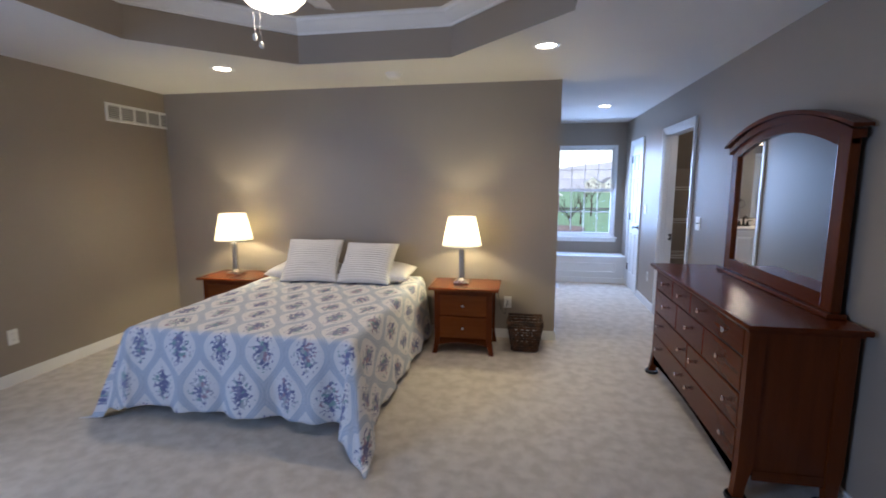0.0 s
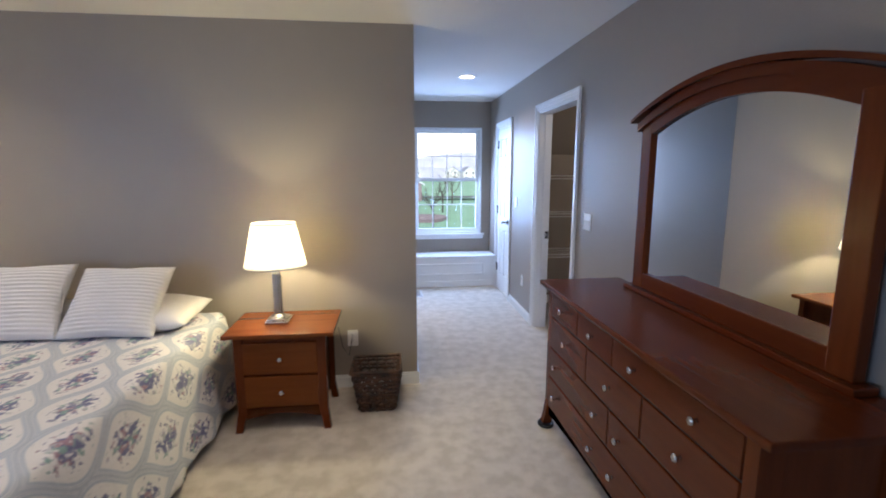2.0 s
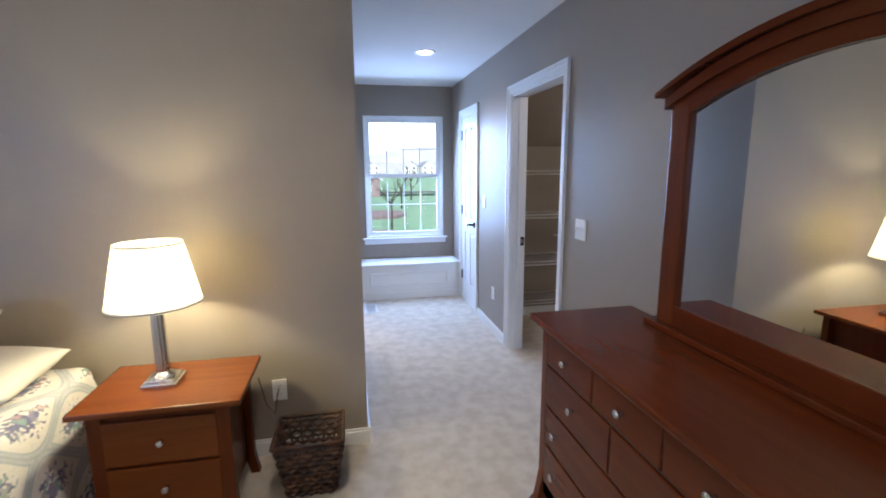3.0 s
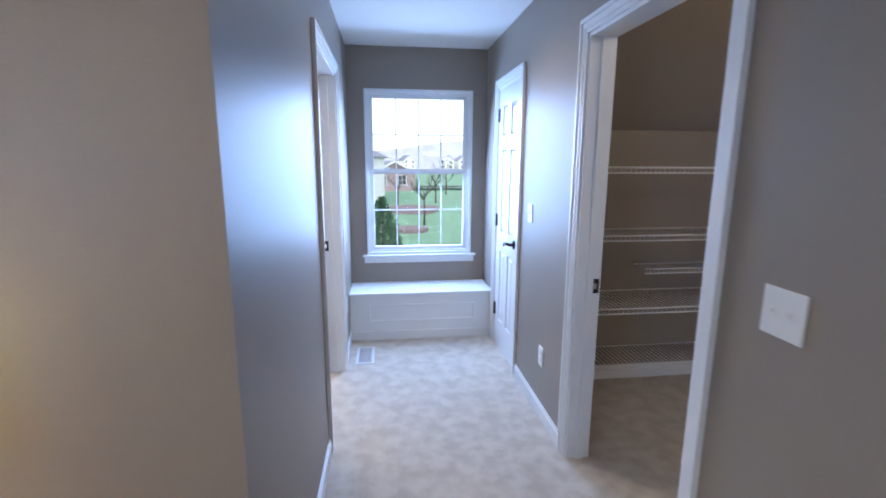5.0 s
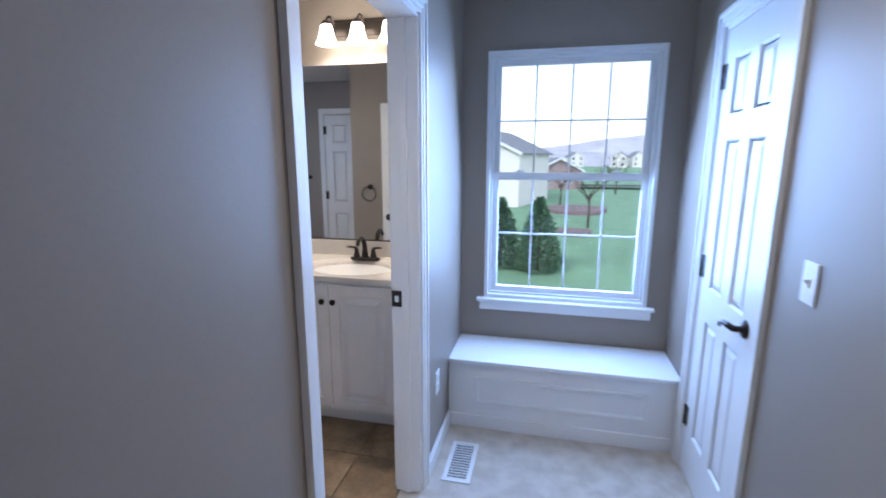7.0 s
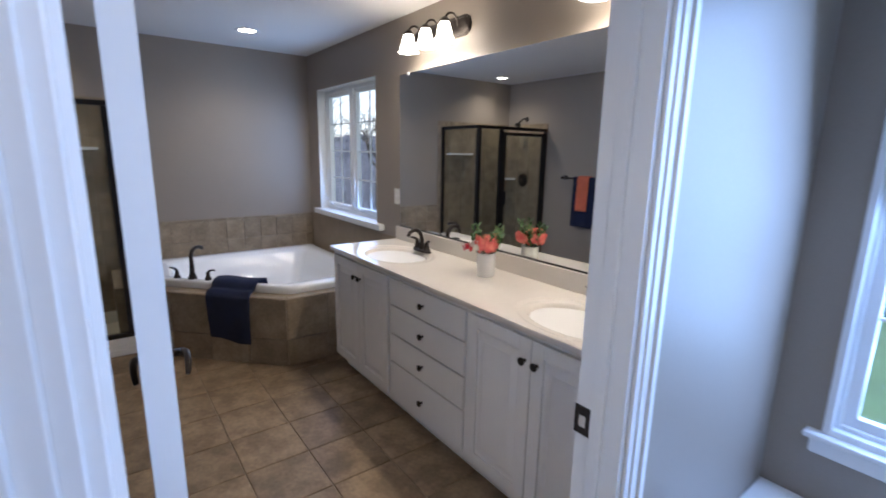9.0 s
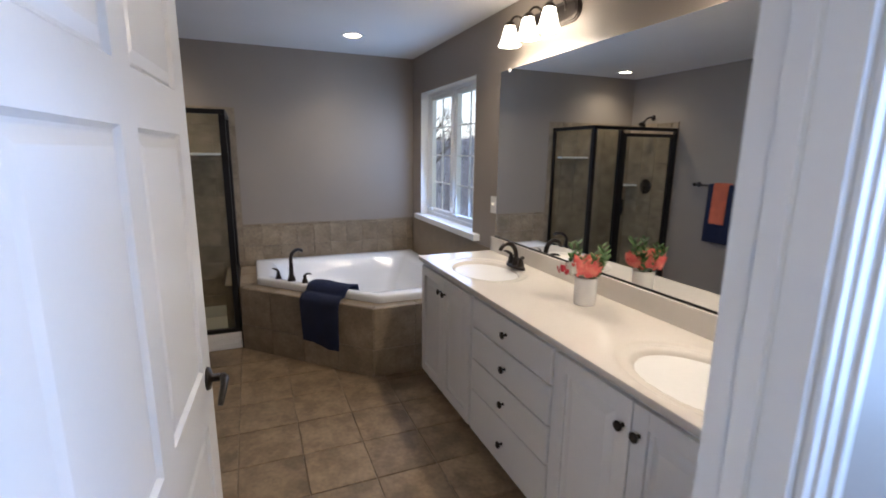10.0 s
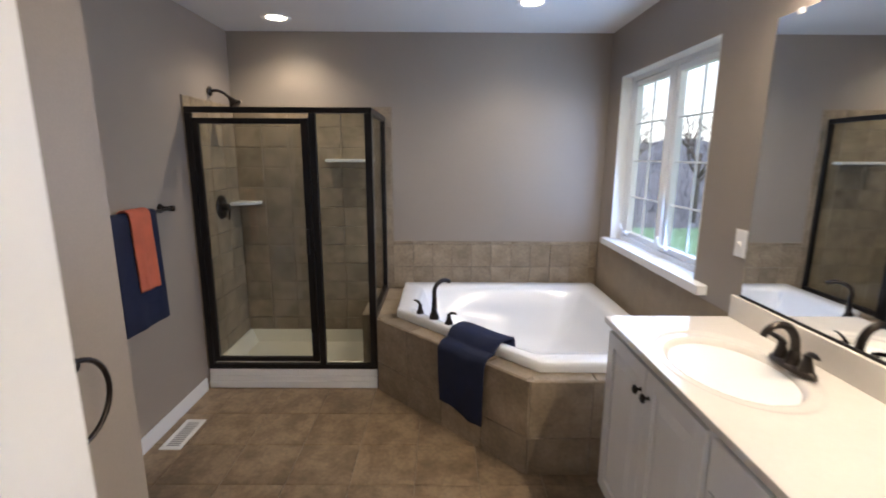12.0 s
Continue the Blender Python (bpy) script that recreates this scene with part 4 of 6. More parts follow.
def nightstand(m):
    ns = thing("nightstand", "cherry wood nightstand with two drawers on tapered legs", "nightstand", m, "nightstands")
    W, D, H = 0.515, 0.40, 0.60
    bm = bmesh.new()
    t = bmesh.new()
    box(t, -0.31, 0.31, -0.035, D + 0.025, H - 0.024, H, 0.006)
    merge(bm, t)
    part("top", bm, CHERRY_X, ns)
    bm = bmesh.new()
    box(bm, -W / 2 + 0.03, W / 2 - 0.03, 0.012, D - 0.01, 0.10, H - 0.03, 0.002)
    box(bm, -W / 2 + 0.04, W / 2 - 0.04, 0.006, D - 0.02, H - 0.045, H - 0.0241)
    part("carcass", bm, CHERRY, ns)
    for sx in (-1, 1):
        for y0 in (0.0, D - 0.04):
            bm = bmesh.new()
            x0, x1 = sx * (W / 2 - 0.045), sx * W / 2
            loops = []
            for z, o in ((0.0, 0.016), (0.04, 0.010), (0.11, 0.0), (H - 0.03, 0.0)):
                k = 0.042 if z < 0.06 else 0.052
                a, b = sorted((sx * (W / 2 + o - k), sx * (W / 2 + o)))
                f = -o if y0 == 0 else o
                loops.append([(a, y0 + f, z), (b, y0 + f, z), (b, y0 + f + 0.04, z), (a, y0 + f + 0.04, z)])
            r = loft(bm, loops, smooth=False)
            bm.faces.new(r[0][::-1])
            bm.faces.new(r[-1])
            part("leg", bm, CHERRY, ns)
    for z0, z1 in ((0.350, 0.538), (0.148, 0.338)):
        bm = bmesh.new()
        box(bm, -W / 2 + 0.05, W / 2 - 0.05, -0.004, 0.011, z0, z1, 0.004)
        dr = part("drawer_front", bm, CHERRY_X, ns)
        knob(dr, 0, -0.004, (z0 + z1) / 2, "y", 0.014)
    bm = bmesh.new()
    sheet(bm, 16, 1, lambda u, v: ((u - 0.5) * (W - 0.09), 0.004, 0.142 if v > 0.5 else 0.070 + 0.035 * (1 - (2 * u - 1) ** 2)))
    bmesh.ops.solidify(bm, geom=bm.faces[:], thickness=0.014)
    part("arched_apron", bm, CHERRY_X, ns)
    return ns


ns = nightstand(Matrix.Translation((-0.775, 4.275, 0)))
copy_thing(ns, Matrix.Translation((-3.08, 4.30, 0)))


def table_lamp(m):
    tl = thing("table_lamp", "lit table lamp with cream shade and square metal column", "table lamp", m, "bedside lamps")
    bm = bmesh.new()
    box(bm, -0.068, 0.068, -0.068, 0.068, 0.0, 0.02, 0.004)
    box(bm, -0.056, 0.056, -0.056, 0.056, 0.02, 0.032, 0.004)
    lathe(bm, [(0.05, 0.032), (0.046, 0.042), (0.03, 0.05), (0.026, 0.056)], 20)
    part("base", bm, NICKEL, tl)
    bm = bmesh.new()
    box(bm, -0.021, 0.021, -0.021, 0.021, 0.052, 0.31, 0.004)
    for sx in (-1, 1):
        box(bm, sx * 0.0235 - 0.0025, sx * 0.0235 + 0.0025, -0.010, 0.010, 0.06, 0.30, 0.001)
        box(bm, -0.010, 0.010, sx * 0.0235 - 0.0025, sx * 0.0235 + 0.0025, 0.06, 0.30, 0.001)
    part("column", bm, NICKEL, tl)
    bm = bmesh.new()
    box(bm, -0.027, 0.027, -0.027, 0.027, 0.31, 0.322, 0.003)
    lathe(bm, [(0.012, 0.322), (0.012, 0.36), (0.018, 0.365), (0.018, 0.41), (0.0, 0.41)], 14)
    part("socket", bm, NICKEL, tl)
    bm = bmesh.new()
    lathe(bm, [(0.178, 0.352), (0.124, 0.605)], 40)
    part("shade", bm, SHADE, tl, "cream cloth shade glowing from within")
    for r, z in ((0.1785, 0.354), (0.1245, 0.603)):
        bm = bmesh.new()
        lathe(bm, [(r - 0.002, z - 0.004), (r + 0.0015, z - 0.004), (r + 0.0015, z + 0.004), (r - 0.002, z + 0.004), (r - 0.002, z - 0.004)], 40)
        part("shade_trim", bm, LINEN, tl)
    bm = bmesh.new()
    for k in range(3):
        a = 2 * math.pi * k / 3
        tube(bm, [(0.004 * math.cos(a), 0.004 * math.sin(a), 0.595), (0.123 * math.cos(a), 0.123 * math.sin(a), 0.598)], 0.0018, 6)
    part("spider", bm, NICKEL, tl)
    return tl


tl = table_lamp(Matrix.Translation((-0.815, 4.47, 0.602)))
copy_thing(tl, Matrix.Translation((-3.11, 4.50, 0.602)))
for x, y in ((-0.815, 4.47), (-3.11, 4.50)):
    lamp("lamp_bulb", "POINT", 10, BULB, Matrix.Translation((x, y, 0.602 + 0.46)), r=0.03)

# cord from the lamp to the outlet
bm = bmesh.new()
tube(bm, [(-0.405, BY - 0.02, 0.375), (-0.41, BY - 0.05, 0.36), (-0.43, BY - 0.045, 0.25), (-0.47, BY - 0.03, 0.30), (-0.50, BY - 0.03, 0.45)], 0.003, 6)
single("lamp_cord", bm, SLOT, "thin dark lamp cord plugged into the outlet", "cord")

# ---- woven basket ----
bk = thing("waste_basket", "dark brown woven wicker waste basket", "basket", Matrix.Translation((-0.235, 4.52, 0)))


def ring_at(z, d=0.0):
    k = 0.105 + 0.045 * z / 0.28 + d
    return k, k * 0.9


bm = bmesh.new()
for i in range(10):
    z = 0.016 + i * 0.0265
    kx, ky = ring_at(z)
    pts = []
    for s in range(4):
        for j in range(10):
            f = j / 10 * 2 - 1
            wob = 0.009 * (1 if (i + j) % 2 else -1)
            px, py = [(f * kx, -ky - wob), (kx + wob, f * ky), (-f * kx, ky + wob), (-kx - wob, -f * ky)][s]
            pts.append((px, py, z + random.uniform(-0.002, 0.002)))
    pts.append(pts[0])
    tube(bm, pts, [random.uniform(0.009, 0.0125) for p in pts], 6, 0.7)
part("weave", bm, WICKER, bk)
for s in range(4):
    for j in range(0, 10, 2):
        bm = bmesh.new()
        f = (j + 1) / 10 * 2 - 1
        p = []
        for z in (0.0, 0.27):
            kx, ky = ring_at(z, -0.002)
            p.append([(f * kx, -ky, z), (kx, f * ky, z), (-f * kx, ky, z), (-kx, -f * ky, z)][s])
        tube(bm, p, 0.006, 6)
        part("stake", bm, WICKER, bk)
bm = bmesh.new()
kx, ky = ring_at(0.28, 0.004)
tube(bm, [(-kx, -ky, 0.278), (kx, -ky, 0.278), (kx, ky, 0.278), (-kx, ky, 0.278), (-kx, -ky, 0.278)], 0.012, 8)
part("rim", bm, WICKER, bk)
bm = bmesh.new()
kx, ky = ring_at(0.0, 0)
box(bm, -kx, kx, -ky, ky, 0.002, 0.012)
part("bottom", bm, WICKER, bk)

# ---- dresser with mirror ----
DX, DY0, DY1 = 0.77, 2.61, 4.155
dr = thing("dresser", "long cherry wood dresser with many knobbed drawers", "dresser", Matrix.Translation((0.99, (DY0 + DY1) / 2, 0)))
ox, oy = -0.99, -(DY0 + DY1) / 2
bm = bmesh.new()
box(bm, 0.735 + ox, 1.225 + ox, 2.545 + oy, 4.225 + oy, 0.854, 0.880, 0.007)
part("top", bm, CHERRY_Y, dr)
bm = bmesh.new()
box(bm, 0.755 + ox, 1.215 + ox, 2.58 + oy, 4.185 + oy, 0.838, 0.8539, 0.003)
part("top_moulding", bm, CHERRY_Y, dr)
bm = bmesh.new()
box(bm, 0.785 + ox, 1.195 + ox, DY0 + 0.02 + oy, DY1 - 0.02 + oy, 0.115, 0.838, 0.002)
part("carcass", bm, CHERRY, dr)
for y0, s in ((DY0, -1), (DY1 - 0.045, 1)):
    for x0 in (DX, 1.145):
        bm = bmesh.new()
        loops = []
        for z, o in ((0.022, 0.02), (0.07, 0.012), (0.18, 0.0), (0.838, 0.0)):
            k = 0.05 if z < 0.1 else 0.07
            fx = -o if x0 == DX else 0
            yy = y0 + s * o
            loops.append([(x0 + fx + ox, yy + oy, z), (x0 + fx + k + ox, yy + oy, z), (x0 + fx + k + ox, yy + 0.045 + oy, z), (x0 + fx + ox, yy + 0.045 + oy, z)])
        r = loft(bm, loops, smooth=False)
        bm.faces.new(r[0][::-1])
        bm.faces.new(r[-1])
        leg = part("leg", bm, CHERRY, dr)
        bm = bmesh.new()
        lathe(bm, [(0.0, 0.0), (0.045, 0.0), (0.05, 0.012), (0.046, 0.022), (0.036, 0.016), (0.0, 0.016)], 18, (x0 + 0.005 + ox, y0 + s * 0.015 + 0.022 + oy, 0))
        part("floor_cup", bm, BLACKMETAL, leg, "black castor cup")
    bm = bmesh.new()
    yy = DY0 + 0.012 if s < 0 else DY1 - 0.019
    box(bm, DX + 0.07 + ox, 1.145 + ox, yy + oy, yy + 0.007 + oy, 0.10, 0.83, 0.001)
    box(bm, DX + 0.07 + ox, 1.145 + ox, yy - (0.006 if s < 0 else -0.006) + oy, yy + (0.001 if s < 0 else 0.013) + oy, 0.10, 0.15, 0.001)
    part("side_panel", bm, CHERRY, dr)
# each row: heights, then drawers as start and end along the row with the knobs' places
for (z0, z1), fronts in (
        ((0.700, 0.828), ((0.0, 0.5, (0.25, 0.75)), (0.5, 0.75, (0.5,)), (0.75, 1.0, (0.5,)))),
        ((0.520, 0.690), ((0.0, 1 / 3, (0.5,)), (1 / 3, 2 / 3, (0.5,)), (2 / 3, 1.0, (0.5,)))),
        ((0.342, 0.510), ((0.0, 0.5, (0.16, 0.86)), (0.5, 1.0, (0.14, 0.84)))),
        ((0.155, 0.332), ((0.0, 1.0, (0.08, 0.45, 0.59, 0.92)),))):
    a, b = DY0 + 0.048, DY1 - 0.048
    for f0, f1, knobs in fronts:
        y0, y1 = a + (b - a) * f0 + 0.004, a + (b - a) * f1 - 0.004
        bm = bmesh.new()
        box(bm, DX - 0.002 + ox, DX + 0.014 + ox, y0 + oy, y1 + oy, z0, z1, 0.004)
        d = part("drawer_front", bm, CHERRY_Y, dr)
        for f in knobs:
            knob(d, DX - 0.002 + ox, y0 + (y1 - y0) * f + oy, (z0 + z1) / 2 + 0.005, "x", 0.0135)
# Near-black sheet behind the fronts paints the shade in the gaps.
bm = bmesh.new()
box(bm, DX + 0.006 + ox, DX + 0.0149 + ox, DY0 + 0.046 + oy, DY1 - 0.046 + oy, 0.15, 0.834)
part("drawer_gap_shade", bm, BLACKGAP, dr, "dark sheet painting in the shadow gaps between drawers")
bm = bmesh.new()
sheet(bm, 24, 1, lambda u, v: (DX + 0.004 + ox, DY0 + 0.046 + (DY1 - DY0 - 0.092) * u + oy, 0.15 if v > 0.5 else 0.09 + 0.04 * (1 - (2 * u - 1) ** 2)))
bmesh.ops.solidify(bm, geom=bm.faces[:], thickness=0.016)
part("arched_apron", bm, CHERRY_Y, dr)

MC, MH = 3.365, 0.61
mi = thing("dresser_mirror", "arched mirror in a cherry wood frame standing on the dresser", "mirror", Matrix.Translation((1.19, MC, 0.881)))


def arch(y, side, top, half):
    return side + (top - side) * (1 - (y / half) ** 2)


bm = bmesh.new()
box(bm, -0.055, 0.03, -MH - 0.035, MH + 0.035, 0.0, 0.022, 0.005)
part("base_rail", bm, CHERRY_Y, mi)
bm = bmesh.new()
box(bm, -0.02, 0.02, -MH + 0.085, MH - 0.085, 0.022, 0.10, 0.004)
part("lower_rail", bm, CHERRY_Y, mi)
for s in (-1, 1):
    bm = bmesh.new()
    a, b = sorted((s * (MH - 0.09), s * MH))
    box(bm, -0.022, 0.022, a, b, 0.022, 0.845, 0.005)
    part("post", bm, CHERRY, mi)


def arched_band(bm, x0, x1, lo, hi, half, n=28):
    loops = []
    for i in range(n + 1):
        y = -half + 2 * half * i / n
        loops.append([(x0, y, lo(y)), (x1, y, lo(y)), (x1, y, hi(y)), (x0, y, hi(y))])
    r = loft(bm, loops, smooth=False)
    bm.faces.new(r[0][::-1])
    bm.faces.new(r[-1])


bm = bmesh.new()
arched_band(bm, -0.02, 0.02, lambda y: arch(y, 0.80, 0.905, 0.52), lambda y: arch(y, 0.845, 0.975, MH), MH - 0.0)
for v in bm.verts:
    if abs(v.co.y) > 0.521 and v.co.z < 0.85:
        v.co.z = max(v.co.z, 0.80)
part("arched_rail", bm, CHERRY_Y, mi)
bm = bmesh.new()
arched_band(bm, -0.035, 0.024, lambda y: arch(y, 0.825, 0.955, MH + 0.025), lambda y: arch(y, 0.862, 0.998, MH + 0.025), MH + 0.025)
arched_band(bm, -0.055, 0.028, lambda y: arch(y, 0.862, 0.998, MH + 0.08), lambda y: arch(y, 0.886, 1.022, MH + 0.06), MH + 0.06)
part("crown", bm, CHERRY_Y, mi)
bm = bmesh.new()
n = 24
lo = [bm.verts.new((-0.004, -0.53 + 1.06 * i / n, 0.09)) for i in range(n + 1)]
hi = [bm.verts.new((-0.004, -0.53 + 1.06 * i / n, arch(-0.53 + 1.06 * i / n, 0.81, 0.915, 0.53))) for i in range(n + 1)]
for i in range(n):
    bm.faces.new((lo[i], lo[i + 1], hi[i + 1], hi[i]))
part("glass", bm, mirror_m, mi, "silvered mirror glass")
bm = bmesh.new()
box(bm, 0.0, 0.012, -0.535, 0.535, 0.06, 0.80)
part("backing", bm, BLACKGAP, mi)

# ---- closet ----
def wire_shelf(x0, x1, y, z, depth, label):
    ws = thing("wire_shelf", label, "wire shelf", Matrix.Translation((0, 0, 0)), "closet wire shelves")
    for nm, yy, zz in (("back_wire", y - 0.008, z), ("front_wire", y - depth, z), ("front_lip", y - depth, z - 0.03)):
        bm = bmesh.new()
        tube(bm, [(x0, yy, zz), (x1, yy, zz)], 0.0045, 6)
        part(nm, bm, PLATE, ws)
    bm = bmesh.new()
    k = int((x1 - x0) / 0.03)
    for i in range(k + 1):
        x = x0 + (x1 - x0) * i / k
        tube(bm, [(x, y - 0.005, z), (x, y - depth, z), (x, y - depth, z - 0.03)], 0.0018, 4)
    ob = part("wire_deck", bm, PLATE, ws)
    ob["kind"] = "stuff"


for z, dp in ((1.46, 0.30), (1.06, 0.30), (0.64, 0.40), (0.24, 0.30)):
    wire_shelf(RX + 0.13, CX1 - 0.02, CY1, z, dp, "white wire shelf along the closet wall")
wire_shelf(2.0, CX1 - 0.02, CY1 - 0.0, 0.82, 0.16, "white narrow wire shoe rack")
bm = bmesh.new()
sheet(bm, 24, 24, lambda u, v: (2.74 + 0.25 * math.cos(2 * math.pi * u) * (0.2 + 0.8 * min(1, v * 1.3) ** 0.7) * (1 if v < 0.97 else 0.05), 6.50 + 0.13 * math.sin(2 * math.pi * u) * (0.3 + 0.7 * min(1, v * 1.5)) * (1 if v < 0.97 else 0.05), 0.20 + 0.415 * v + 0.015 * noise.noise((u * 6, v * 4, 0))))
bmesh.ops.remove_doubles(bm, verts=bm.verts[:], dist=0.001)
single("duffel_bag", bm, BLACKCLOTH, "black nylon bag hanging under the closet shelf", "bag")

cl = thing("closet_light", "plain white flush ceiling light in the closet", "ceiling light", Matrix.Translation((2.35, 4.75, CH)))
bm = bmesh.new()
lathe(bm, [(0.0, 0.0), (0.10, 0.0), (0.10, -0.02), (0.085, -0.026), (0.0, -0.026)], 24)
part("base", bm, TRIM, cl)
bm = bmesh.new()
lathe(bm, [(0.083, -0.026), (0.09, -0.05), (0.07, -0.085), (0.03, -0.10), (0.0, -0.102)], 24)
part("glass_dome", bm, SCONCEGLOW, cl, "lit frosted glass dome")
lamp("closet_bulb", "POINT", 7.5, WARM, Matrix.Translation((2.35, 4.75, CH - 0.17)), r=0.06)

# ---- bathroom: vanity ----
FY = 7.452                                   # cabinet faces
CTZ = 0.885


def raised_front(name, parent, x0, x1, z0, z1, panel):
    """A drawer or door front of a cabinet, face at y = -0.018."""
    bm = bmesh.new()
    if not panel:
        box(bm, x0, x1, -0.018, 0.0, z0, z1, 0.006)
        return part(name, bm, CABINET, parent)
    w = 0.058
    frame_bars(bm, x0, x1, -0.018, 0.0, z0, z1, w, 0.003)
    a, b, c, d = x0 + w, x1 - w, z0 + w, z1 - w

    def rect(k, y):
        return [(a + k, y, c + k), (b - k, y, c + k), (b - k, y, d - k), (a + k, y, d - k)]
    r = loft(bm, [rect(-0.001, -0.008), rect(0.008, -0.006), rect(0.014, -0.006), rect(0.045, -0.017)], smooth=False)
    bm.faces.new(r[-1])
    return part(name, bm, CABINET, parent)


def cabinet(x0, x1, label, doors):
    w = x1 - x0
    ob = thing("vanity_cabinet", label, "cabinet", Matrix.Translation((x0, FY, 0)), "vanity cabinets")
    bm = bmesh.new()
    box(bm, 0.0005, w - 0.0005, 0.0, WY - FY - 0.002, 0.10, CTZ - 0.026)
    part("body", bm, CABINET, ob)
    bm = bmesh.new()
    box(bm, 0.0005, w - 0.0005, 0.07, WY - FY - 0.01, 0.0, 0.10)
    part("toe_kick", bm, CABINET, ob)
    if doors:
        m = w / 2
        for a, b, kx in ((0.018, m - 0.003, m - 0.032), (m + 0.003, w - 0.018, m + 0.032)):
            d = raised_front("door", ob, a, b, 0.115, 0.838, True)
            knob(d, kx, -0.018, 0.745, "y", 0.016, BRONZE, "dark bronze knob")
    else:
        for z0, z1 in ((0.690, 0.838), (0.520, 0.682), (0.350, 0.512), (0.115, 0.342)):
            d = raised_front("drawer_front", ob, 0.012, w - 0.012, z0, z1, False)
            knob(d, w / 2, -0.018, (z0 + z1) / 2, "y", 0.016, BRONZE, "dark bronze knob")


cabinet(-2.425, -1.665, "white vanity cabinet with two raised-panel doors", True)
cabinet(-1.665, -0.975, "white vanity cabinet with four drawers", False)
cabinet(-0.975, -0.195, "white vanity cabinet with two raised-panel doors", True)
bm = bmesh.new()
box(bm, -0.194, BX - 0.001, FY + 0.001, WY - 0.002, 0.0, CTZ - 0.026)
single("filler_panel", bm, CABINET, "white filler panel between vanity and wall", "panel")

SINKS = [(-1.985, 7.675), (-0.545, 7.675)]
ct = thing("countertop", "glossy off-white moulded countertop with two oval basins", "countertop", Matrix.Translation((0, 0, 0)))
CX0, CX1_, CY0_, CY1_ = -2.452, BX - 0.001, 7.428, WY - 0.022


def top_z(x, y):
    z = CTZ
    for sx, sy in SINKS:
        r = math.hypot((x - sx) / 0.245, (y - sy) / 0.178)
        if r < 1.25:
            z -= 0.006 * max(0, min(1, (1.22 - r) / 0.05)) * (1 if r < 1.22 else 0)
        if r < 1:
            k = 1 - r
            z -= 0.125 * (1 - (1 - min(1, k / 0.75)) ** 2.2)
    return z


bm = bmesh.new()
NU, NV = 260, 60
vs = [[bm.verts.new((CX0 + (CX1_ - CX0) * i / NU, CY0_ + (CY1_ - CY0_) * j / NV, 0)) for j in range(NV + 1)] for i in range(NU + 1)]
for row in vs:
    for v in row:
        v.co.z = top_z(v.co.x, v.co.y)
for i in range(NU):
    for j in range(NV):
        bm.faces.new((vs[i][j], vs[i + 1][j], vs[i + 1][j + 1], vs[i][j + 1])).smooth = True
part("basin_top", bm, MARBLE, ct)
bm = bmesh.new()
box(bm, CX0, CX1_, CY0_ - 0.003, CY0_ + 0.012, CTZ - 0.026, CTZ - 0.0005, 0.005)
box(bm, CX0 - 0.003, CX0 + 0.012, CY0_ + 0.013, CY1_, CTZ - 0.026, CTZ - 0.0005, 0.005)
part("front_edge", bm, MARBLE, ct)
bm = bmesh.new()
box(bm, CX0, CX1_, WY - 0.022, WY - 0.001, CTZ - 0.026, CTZ + 0.098, 0.004)
part("backsplash", bm, MARBLE, ct)
for sx, sy in SINKS:
    bm = bmesh.new()
    lathe(bm, [(0.0, 0.006), (0.012, 0.006), (0.014, 0.002), (0.021, 0.003), (0.023, 0.0)], 18, (sx, sy, top_z(sx, sy) + 0.001))
    part("drain", bm, BRONZE, ct, "dark bronze drain")


def basin_faucet(x, y, z):
    fc = thing("basin_faucet", "dark bronze two-handle basin faucet", "faucet", Matrix.Translation((x, y, z)), "basin faucets")
    bm = bmesh.new()
    lathe(bm, [(0.0, 0.016), (0.09, 0.015), (0.096, 0.008), (0.097, 0.0)], 28, (0, 0, 0), "z", 0.33)
    part("base_plate", bm, BRONZE, fc)
    bm = bmesh.new()
    lathe(bm, [(0.024, 0.012), (0.020, 0.03), (0.016, 0.06), (0.0, 0.07)], 16)
    pts = [(0, -0.062 * (1 - math.cos(a)) * 0.95, 0.06 + 0.085 * math.sin(a) ** 0.9) for a in (radians(10 * k) for k in range(0, 16))]
    tube(bm, pts, [0.015 - 0.00025 * k for k in range(len(pts))], 10)
    part("spout", bm, BRONZE, fc)
    for s in (-1, 1):
        bm = bmesh.new()
        lathe(bm, [(0.023, 0.012), (0.019, 0.03), (0.013, 0.055), (0.014, 0.066), (0.0, 0.07)], 16, (s * 0.055, 0, 0))
        part("handle_post", bm, BRONZE, fc)
        bm = bmesh.new()
        tube(bm, [(s * 0.048, 0.0, 0.068), (s * 0.07, -0.006, 0.076), (s * 0.10, -0.014, 0.080), (s * 0.118, -0.018, 0.078)], [0.008, 0.010, 0.008, 0.004], 8, 0.5)
        part("lever", bm, BRONZE, fc)
    return fc


fc = basin_faucet(-1.965, 7.865, CTZ)
copy_thing(fc, Matrix.Translation((-0.545, 7.865, CTZ)))

